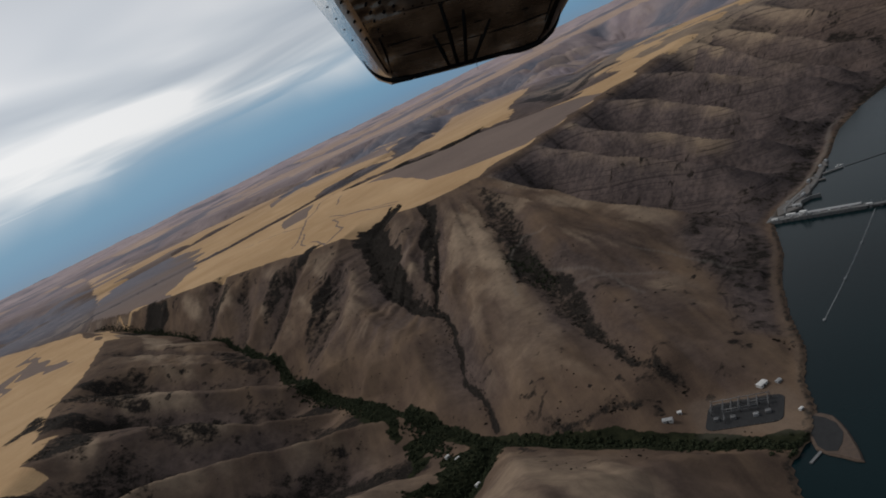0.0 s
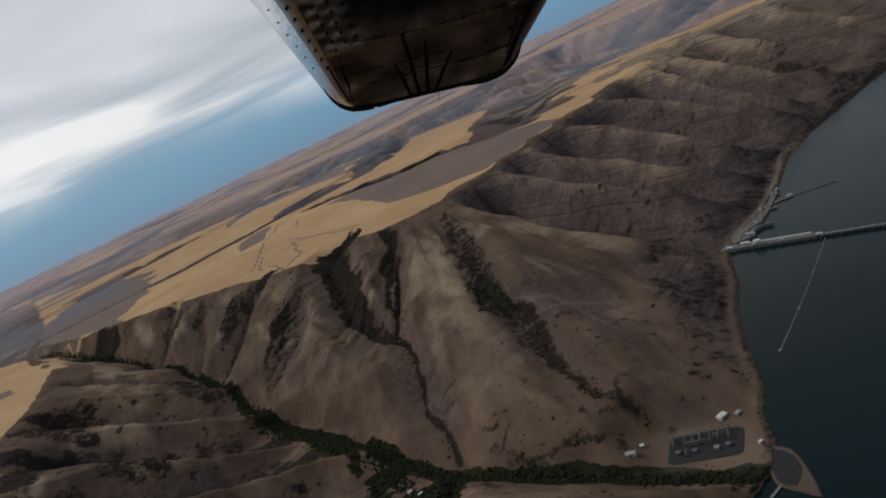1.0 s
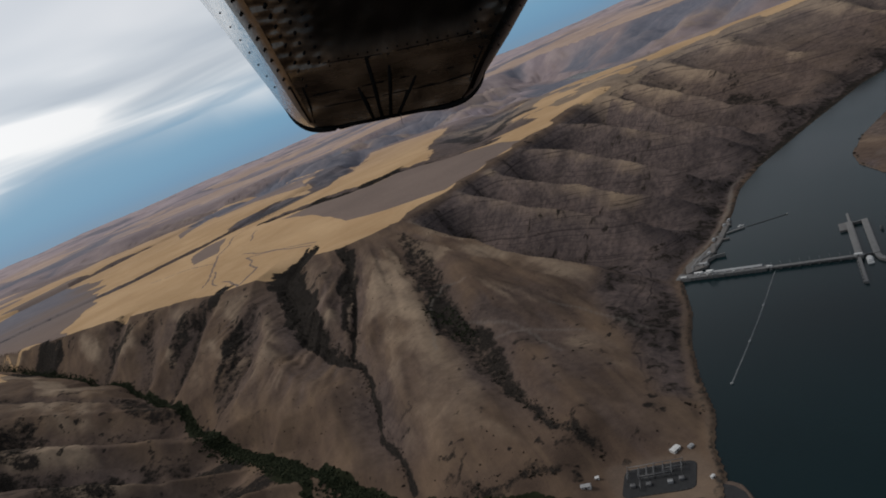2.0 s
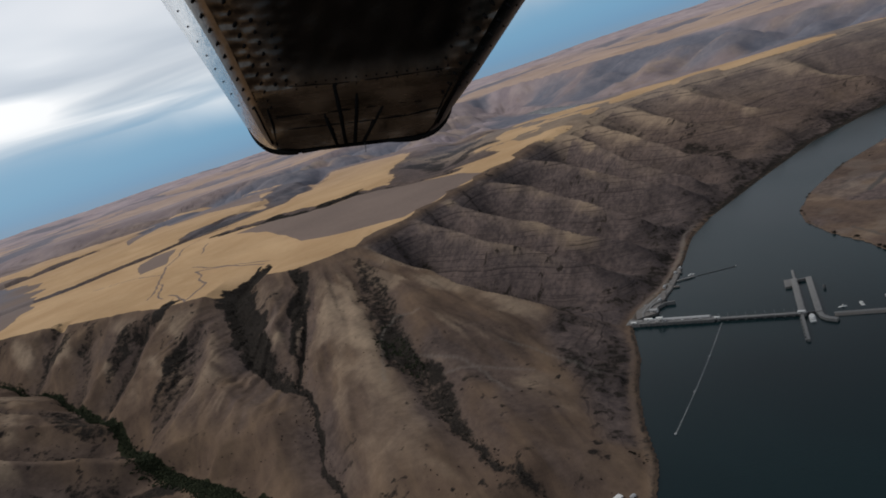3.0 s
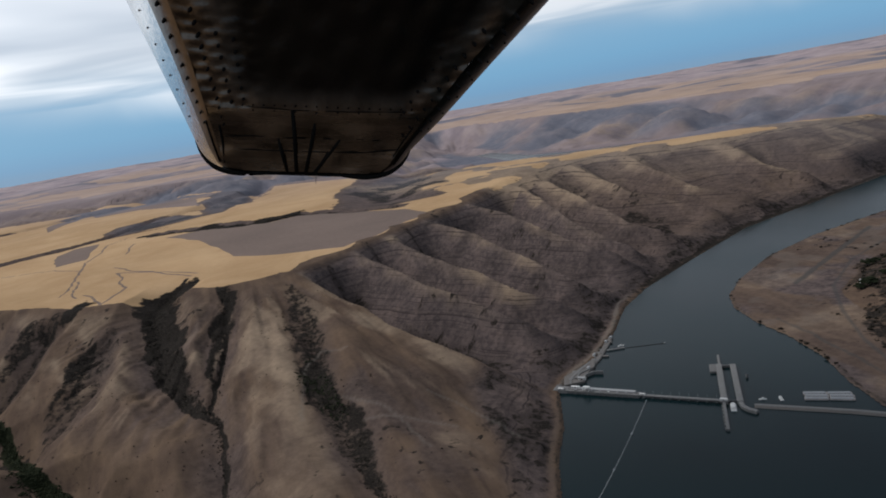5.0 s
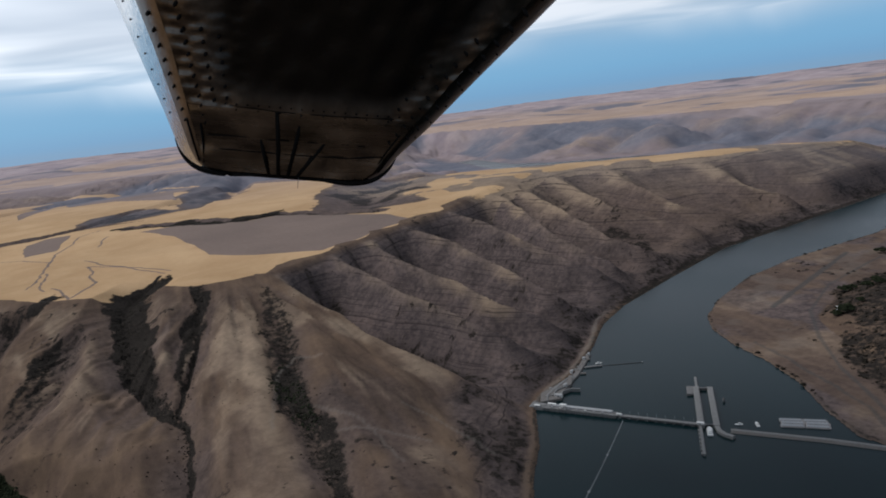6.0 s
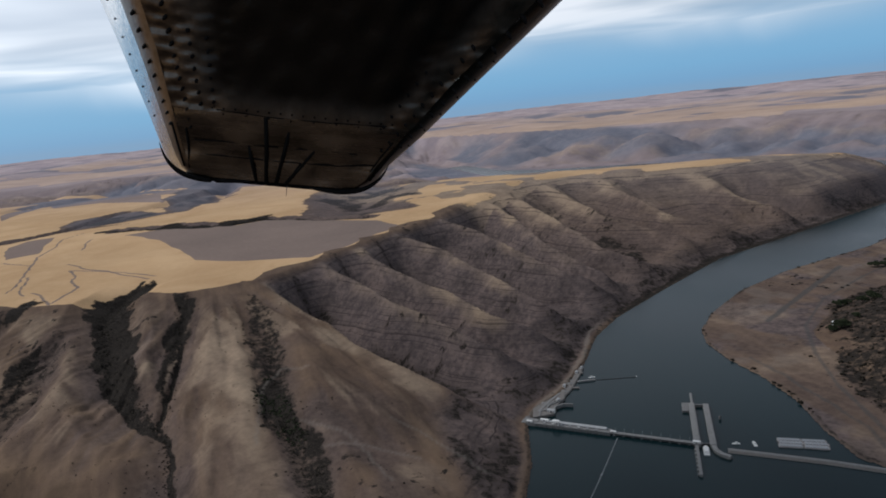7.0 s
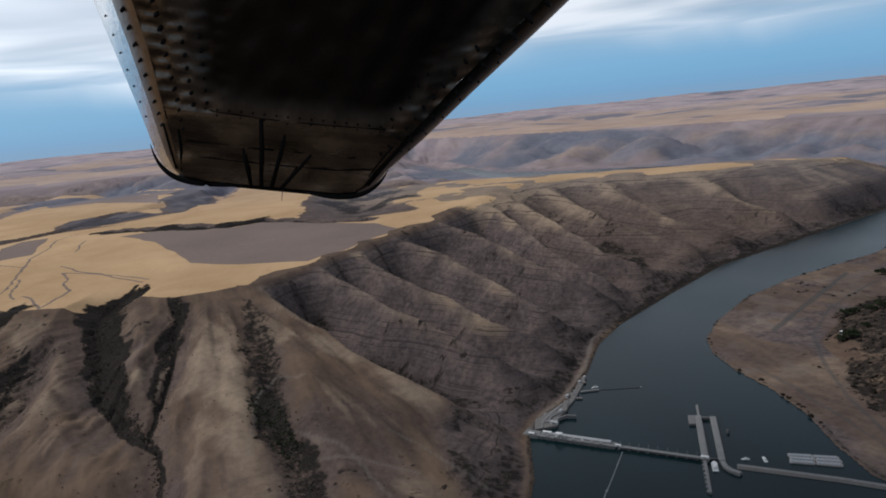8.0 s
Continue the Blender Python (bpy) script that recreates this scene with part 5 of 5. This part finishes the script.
def scatter(name, xs, ys, sizes, mat, label, category, squash=0.8, seed=1):
    """Many clumps in one mesh."""
    rng = np.random.RandomState(seed)
    zs = flat_ground(xs, ys)[0]
    vv, ff, n = [], [], 0
    for x, y, z, s in zip(xs, ys, zs, sizes):
        v, f = TUFTS[rng.randint(6)]
        a = rng.uniform(0, math.tau)
        c, si = math.cos(a), math.sin(a)
        sx, sy, sz = s * rng.uniform(0.8, 1.25), s * rng.uniform(0.8, 1.25), s * squash * rng.uniform(0.75, 1.3)
        vx, vy, vz = v[:, 0] * sx, v[:, 1] * sy, v[:, 2] * sz
        vv.append(np.stack([x + c * vx - si * vy, y + si * vx + c * vy, z + vz - 0.06 * s], -1))
        ff.append(f + n)
        n += len(v)
    vv, ff = np.concatenate(vv), np.concatenate(ff)
    me = bpy.data.meshes.new(name)
    me.vertices.add(len(vv))
    me.vertices.foreach_set("co", vv.astype(np.float32).ravel())
    me.loops.add(ff.size)
    me.loops.foreach_set("vertex_index", ff.astype(np.int32).ravel())
    me.polygons.add(len(ff))
    me.polygons.foreach_set("loop_start", np.arange(0, ff.size, 3, dtype=np.int32))
    me.update(calc_edges=True)
    me.materials.append(mat)
    return tagged(new(name, me), label, category, kind="stuff")


def along(course, count, spread, rng, lo=0.0, hi=1.0):
    pts = [np.array(p[:2], float) for p in course]
    lens = np.array([np.linalg.norm(b - a) for a, b in zip(pts, pts[1:])])
    cum = np.concatenate([[0], np.cumsum(lens)]) / lens.sum()
    s = rng.uniform(lo, hi, count)
    x = np.interp(s, cum, [p[0] for p in pts]) + rng.normal(size=count) * spread
    y = np.interp(s, cum, [p[1] for p in pts]) + rng.normal(size=count) * spread
    return x, y


rng = np.random.RandomState(5)
GLEN = [(17, 236), (23, 246), (26, 234), (28, 203), (22, 207), (19, 217)]
cx, cy = along(CREEK, 5200, 0.95, rng, 0.004, 0.9)
wx_, wy_ = along([(-71, 247), (-52, 222), (-36, 194), (-25, 172), (-22, 160)], 1000, 1.5, rng)
cx, cy = np.concatenate([cx, wx_]), np.concatenate([cy, wy_])
sx_, sy_ = along(SOUTH_CREEK, 1100, 2.0, rng, 0.0, 0.45)
ux_, uy_ = rng.uniform(-62, -6, 6000), rng.uniform(126, 238, 6000)
ok = inside(ux_, uy_, WOOD) & (fbm(ux_, uy_, 9, 3, 93) > 0.58)
px_, py_ = np.concatenate([cx, sx_, ux_[ok]]), np.concatenate([cy, sy_, uy_[ok]])
ok = ~flat_ground(px_, py_)[2]["wet"]
px_, py_ = px_[ok], py_[ok]
scatter("creek_trees", px_, py_, rng.uniform(0.22, 0.66, len(px_)), LEAF_TREE, "dense dark green trees along the creek bed", "trees", 1.0, 2)
vx_, vy_ = rng.uniform(15, 30, 900), rng.uniform(200, 248, 900)
ok = inside(vx_, vy_, GLEN) & (fbm(vx_, vy_, 6, 3, 109) > 0.44)
scatter("glen_trees", vx_[ok], vy_[ok], rng.uniform(0.2, 0.55, ok.sum()), LEAF_TREE, "low green trees in the dry gully", "trees", 0.8, 8)
gx_, gy_ = [], []
for course, width, depth, brush in GULLIES:
    length = sum(math.hypot(b[0] - a[0], b[1] - a[1]) for a, b in zip(course, course[1:]))
    x, y = along(course, int(length * brush * 2.6), width * (0.08 if -35 < course[0][0] < 40 else 0.17), rng, 0.05, 0.97)
    gx_.append(x)
    gy_.append(y)
for course, width, depth, brush in DRAWS[:2]:
    x, y = along(course, int(700 * brush), width * 0.22, rng)
    gx_.append(x)
    gy_.append(y)
for outline, dense in THICKETS:
    ax_, ay_ = min(p[0] for p in outline), min(p[1] for p in outline)
    lx_, ly_ = max(p[0] for p in outline) - ax_, max(p[1] for p in outline) - ay_
    x, y = ax_ + lx_ * rng.rand(int(lx_ * ly_ * 1.2)), ay_ + ly_ * rng.rand(int(lx_ * ly_ * 1.2))
    ok = inside(x, y, outline) & (fbm(x, y, 6, 3, 80) + 0.35 * dense > 0.76) & (y < 600)
    gx_.append(x[ok])
    gy_.append(y[ok])
gx_, gy_ = np.concatenate(gx_), np.concatenate(gy_)
print("brush", len(gx_))
scatter("gully_brush", gx_, gy_, rng.uniform(0.14, 0.46, len(gx_)) , LEAF_SHRUB, "dark thorny brush crowded in the dry gullies", "shrubs", 0.45, 3)
bx_, by_ = rng.uniform(-120, 110, 2600), rng.uniform(105, 330, 2600)
zz, cov, near = flat_ground(bx_, by_)
keep = (~near["wet"]) & (near["inner"] <= 0) & (fbm(bx_, by_, 22, 3, 40) > 0.56)
scatter("slope_bushes", bx_[keep], by_[keep], rng.uniform(0.10, 0.34, keep.sum()), LEAF_SHRUB, "scattered low dark bushes on the dry slopes", "shrubs", 0.8, 4)
ex_, ey_ = rng.uniform(165, 420, 5000), rng.uniform(110, 300, 5000)
zz, cov, near = flat_ground(ex_, ey_)
keep = near["east"] & (cov["shrub_and_shade"] > 0.45) & (~near["wet"])
scatter("east_brush", ex_[keep], ey_[keep], rng.uniform(0.3, 0.95, keep.sum()), LEAF_SHRUB, "dark brush and scrub on the east hillside", "shrubs", 0.7, 6)


def tree(x, y, high, wide, seed):
    z = height(x, y)
    ob = thing("tree", pose(x, y, z), "broad dark green shade tree on the east terrace", "tree", "shade trees on the east terrace")
    r = random.Random(seed)
    part("trunk", tube([(0, 0, -0.2), (0.03, 0.02, high * 0.25), (-0.02, 0.05, high * 0.5), (0.02, 0, high * 0.8)], [0.13, 0.1, 0.07, 0.03], 7), BARK, ob)
    for k in range(4):
        a = k * 1.6 + r.random()
        part("limb", tube([(0, 0, high * 0.35), (math.cos(a) * wide * 0.35, math.sin(a) * wide * 0.35, high * 0.55), (math.cos(a) * wide * 0.6, math.sin(a) * wide * 0.6, high * 0.7)], [0.06, 0.045, 0.02], 5), BARK, ob)
    bm = bmesh.new()
    for k in range(30):
        a, rr = r.uniform(0, math.tau), wide * math.sqrt(r.random())
        c = Vector((math.cos(a) * rr, math.sin(a) * rr, high * (0.45 + 0.5 * r.random() * (1 - (rr / wide) ** 2) + 0.08)))
        v, f = TUFTS[k % 6]
        s = wide * r.uniform(0.28, 0.48)
        vs = [bm.verts.new(c + Vector(p) * s) for p in v]
        for tri in f:
            bm.faces.new([vs[i] for i in tri])
    part("crown", bm, LEAF_TREE, ob)


for k, (x, y, h, w) in enumerate(((256, 227, 2.6, 2.4), (258.5, 225.5, 2.2, 1.8), (227.5, 202.5, 2.8, 2.6), (224.6, 204.2, 2.0, 1.7), (257, 217, 2.2, 2.0), (261, 215, 2.0, 2.2), (321, 261, 2.4, 2.5), (326, 259, 2.1, 2.4), (334, 262, 2.2, 2.6), (236, 203, 1.8, 1.6), (268, 222, 1.6, 1.7))):
    tree(x, y, h, w, k)

# ---- the aircraft's fuselage overhead, sized and placed to fit the camera's view ----
FOCAL, REACH = 1243.4, 1.8
BELLY = pose(2.64, 8.0, 94.34, 90 - 11.34, 0, -16.32) @ pose(0, 0, 0, 0, 0, -11.59)
hull_body = thing("aircraft_fuselage", BELLY, "dark riveted aircraft belly with bare metal sides", "aircraft")


def span(px, py, d):
    d *= REACH
    return Vector(((px - 784) / FOCAL * d, (441 - py) / FOCAL * d, -d))


# stations from tail to tip, fitted to the camera's view: height, edge and panel limits, distance
STATIONS = [(-260, 95, 196, 1128, 1190, 84.0), (-100, 181, 262, 1006, 1050, 90.0), (0, 236, 310, 926, 966, 94.0), (100, 290, 352, 842, 880, 98.0), (200, 343, 387, 768, 796, 102.0), (258, 372, 408, 722, 742, 105.0), (284, 388, 420, 706, 726, 106.0), (299, 414, 432, 688, 700, 106.6)]


def station(py):
    ys = [s[0] for s in STATIONS]
    return [float(np.interp(py, ys, [s[k] for s in STATIONS])) for k in range(1, 6)]


def depth_le(py):
    """How far the bright side wraps back: deeper towards the tail."""
    return 13 + 38 * (299 - py) / 559


def skin(columns, rows=40, y0=-260, y1=299):
    """A sheet from tail to tip; columns give the place across and the extra depth at a station."""
    bm = bmesh.new()
    grid = []
    for i in range(rows + 1):
        py = y0 + (y1 - y0) * i / rows
        st = station(py)
        grid.append([bm.verts.new(span(px, py, st[4] + dd)) for px, dd in columns(st, py)])
    for a, b in zip(grid, grid[1:]):
        for k in range(len(a) - 1):
            f = bm.faces.new((a[k], a[k + 1], b[k + 1], b[k]))
            f.smooth = True
    bmesh.ops.recalc_face_normals(bm, faces=bm.faces[:])
    return bm


def dents(px, py):
    return 0.10 * math.sin(px * 0.045 + 1) * math.sin(py * 0.085) + 0.06 * math.sin(px * 0.11 + py * 0.05)


def belly(k0, k1, swell):
    """Columns of the underside between two fractions of its chord."""
    def columns(st, py):
        out = []
        for k in range(17):
            f = k0 + (k1 - k0) * k / 16
            px = st[1] + (st[2] - st[1]) * f
            out.append((px, -0.7 * math.sin(math.pi * f) + swell * dents(px, py)))
        return out
    return columns


def belly_panel(y0, y1, rows=90, cols=64):
    """The underside with its dents between the rivets, and how strongly shade is painted on it."""
    bm = bmesh.new()
    belly_shade = bm.verts.layers.float.new("belly_shade")
    grid = []
    for i in range(rows + 1):
        py = y0 + (y1 - y0) * i / rows
        st = station(py)
        line = []
        for k in range(cols + 1):
            f = k / cols
            px = st[1] + (st[2] - st[1]) * f
            quilt = float(smooth(0.30, 0.12, f) + smooth(0.80, 0.92, f)) * float(smooth(-40, 60, py))
            dip = (0.22 if f < 0.5 else 0.12) * quilt * math.sin(py * 0.27 + 2.5 * math.sin(px * 0.03)) * math.sin(f * 46)
            v = bm.verts.new(span(px, py, st[4] - 0.7 * math.sin(math.pi * f) + dents(px, py) * (1 + 0.8 * quilt) + dip))
            # painted shade: darkest along the middle, fading to the edges and tip
            v[belly_shade] = float(smooth(0.02, 0.30, f) * smooth(1.0, 0.80, f) * smooth(212, 120, py))
            line.append(v)
        grid.append(line)
    for a, b in zip(grid, grid[1:]):
        for k in range(cols):
            bm.faces.new((a[k], a[k + 1], b[k + 1], b[k])).smooth = True
    bmesh.ops.recalc_face_normals(bm, faces=bm.faces[:])
    return bm


part("underside", belly_panel(-260, 190), SKIN_BELLY, hull_body, "streaked underside with shade painted in, dented between its rivets")
# brown of the reflected ground is put into the tip's colour
part("tip_panel", skin(belly(0.0, 1.0, 2.2), 40, 190, 299), SKIN_TIP, hull_body, "dented metal tip panel with brown ground reflection in its colour")


def nose(k0, k1):
    return lambda st, py: [(st[1] + (st[0] - st[1]) * math.sin(k * math.pi / 32), depth_le(py) * (1 - math.cos(k * math.pi / 32)) + 0.02) for k in range(k0, k1 + 1)]


# the ground's brown reflection is painted into this strip
part("reflection_strip", skin(nose(0, 5)), SKIN_DULL, hull_body, "metal strip below the bright side, ground reflection painted in")
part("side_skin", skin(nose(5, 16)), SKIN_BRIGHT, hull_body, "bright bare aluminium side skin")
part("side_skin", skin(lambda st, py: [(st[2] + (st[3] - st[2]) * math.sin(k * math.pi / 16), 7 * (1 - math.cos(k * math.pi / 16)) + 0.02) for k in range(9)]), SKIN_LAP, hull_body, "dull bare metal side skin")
part("upper_skin", skin(lambda st, py: [(st[0] + (st[3] - st[0]) * k / 8, depth_le(py) + (7 - depth_le(py)) * k / 8 + 4 * math.sin(math.pi * k / 8)) for k in range(9)]), SKIN_BRIGHT, hull_body)


def on_skin(px, py, proud=0.0):
    st = station(py)
    f = min(max((px - st[1]) / (st[2] - st[1]), 0), 1)
    if px < st[1]:
        a = math.asin(min((st[1] - px) / max(st[1] - st[0], 1), 1))
        extra = depth_le(py) * (1 - math.cos(a))
    elif px > st[2]:
        a = math.asin(min((px - st[2]) / max(st[3] - st[2], 1), 1))
        extra = 7 * (1 - math.cos(a))
    else:
        extra = -0.7 * math.sin(math.pi * f)
    return span(px, py, st[4] + extra - proud)


TIP_L = [(368, 250), (376, 268), (388, 284), (408, 298), (440, 305), (480, 304), (520, 302)]
TIP_R = [(744, 254), (738, 268), (726, 284), (704, 299), (670, 306), (640, 305), (610, 302)]


def eased(rows, rounds=2):
    """Corners cut twice, so that a bar bends smoothly."""
    for _ in range(rounds):
        out = [rows[0]]
        for a, b in zip(rows, rows[1:]):
            out.append(tuple(p * 0.75 + q * 0.25 for p, q in zip(a, b)))
            out.append(tuple(p * 0.25 + q * 0.75 for p, q in zip(a, b)))
        rows = out + [rows[-1]]
    return rows


def cap(outline, radii):
    rows = eased([(x, y, r) for (x, y), r in zip(outline, radii)])
    return tube([span(x, y, 106.5) for x, y, r in rows], [r * REACH for x, y, r in rows], 10)


part("tip_cap", cap(TIP_L, (0.04, 0.16, 0.28, 0.38, 0.36, 0.26, 0.12)), RUBBER, hull_body, "black rubber corner cap")
part("tip_cap", cap(TIP_R, (0.04, 0.16, 0.26, 0.36, 0.36, 0.26, 0.12)), RUBBER, hull_body, "black rubber corner cap")
part("tip_rib", tube([span(410, 298, 107.0), span(470, 302, 107.2), span(560, 302, 107.3), span(650, 302, 107.2), span(702, 298, 107.0)], [r * REACH for r in (0.25, 0.30, 0.30, 0.30, 0.25)], 10), RUBBER, hull_body)
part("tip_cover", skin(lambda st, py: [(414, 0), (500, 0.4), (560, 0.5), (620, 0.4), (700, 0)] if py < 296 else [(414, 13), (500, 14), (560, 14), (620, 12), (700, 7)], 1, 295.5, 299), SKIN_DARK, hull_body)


def batten(pts, radius, mat, name):
    part(name, tube([on_skin(x, y, 0.05) for x, y in pts], [radius * REACH] * len(pts), 6), mat, hull_body)


batten([(372, 250), (400, 257), (450, 262), (560, 263), (660, 262), (715, 256), (740, 248)], 0.10, RUBBER, "seam")
batten([(420, 240), (470, 238), (520, 240), (560, 240)], 0.08, RUBBER, "seam")
batten([(590, 240), (640, 238), (690, 240)], 0.07, RUBBER, "seam")
batten([(455, 186), (540, 191), (640, 191), (735, 188)], 0.08, RUBBER, "seam")
for pts, r in (([(536, 192), (541, 240), (546, 300)], 0.30), ([(578, 192), (572, 240), (562, 300)], 0.28), ([(512, 240), (520, 270), (530, 300)], 0.24), ([(620, 240), (600, 270), (578, 300)], 0.22), ([(600, 262), (588, 282), (576, 300)], 0.16),
               ([(385, 214), (398, 250), (412, 285)], 0.16), ([(409, 222), (416, 255), (420, 287)], 0.14), ([(770, 205), (745, 238), (715, 282)], 0.14), ([(748, 214), (728, 244), (704, 284)], 0.12)):
    batten(pts, r, RUBBER, "stiffener")
part("whip_antenna", tube([span(580, 300, 106), span(580, 320, 106)], [0.10, 0.05], 5), DARK, hull_body)

riv = bmesh.new()
bmesh.ops.create_icosphere(riv, subdivisions=2, radius=1.0)
for f in riv.faces:
    f.smooth = True
rivet_mesh = bpy.data.meshes.new("rivet")
riv.to_mesh(rivet_mesh)
riv.free()
rivet_mesh.materials.append(RIVET)


def rivet(px, py, r, stretch=1.0):
    r *= REACH
    ob = new("rivet", rivet_mesh)
    ob.parent = hull_body
    ob.matrix_basis = Matrix.Translation(on_skin(px, py, 0.12)) @ Matrix.Rotation(radians(-28 if px < 560 else 35), 4, "Z") @ Matrix.Diagonal((r * 0.62, r * stretch * 0.8, r * 0.6, 1))


def row(frac, y0, y1, step0, step1, r0, r1, stretch=1.5):
    y = y0
    while y < y1:
        f = (y + 60) / 340
        st = station(y)
        rivet(st[0] + (st[3] - st[0]) * frac, y, r0 + (r1 - r0) * f, stretch)
        y += step0 + (step1 - step0) * max(0, min(1, f))


row(0.075, -55, 225, 34, 12, 0.55, 0.24)
row(0.150, 20, 230, 26, 11, 0.5, 0.22)
row(0.022, -40, 215, 34, 18, 0.26, 0.2, 1.2)
row(0.200, 60, 185, 25, 15, 0.55, 0.3, 1.0)
row(0.245, 70, 190, 26, 16, 0.5, 0.3, 1.0)
row(0.955, -50, 225, 32, 14, 0.6, 0.24, 1.9)
row(0.905, 40, 230, 28, 12, 0.5, 0.24, 1.5)
row(0.985, 60, 220, 40, 24, 0.26, 0.2, 1.2)
row(0.840, 90, 200, 26, 15, 0.4, 0.26, 1.1)
for k in range(17):
    rivet(448 + k * 18.5, 184 - 0.5 * math.sin(k * 0.4), 0.24, 0.8)
    if k % 2:
        rivet(448 + k * 18.5, 193, 0.22, 0.8)
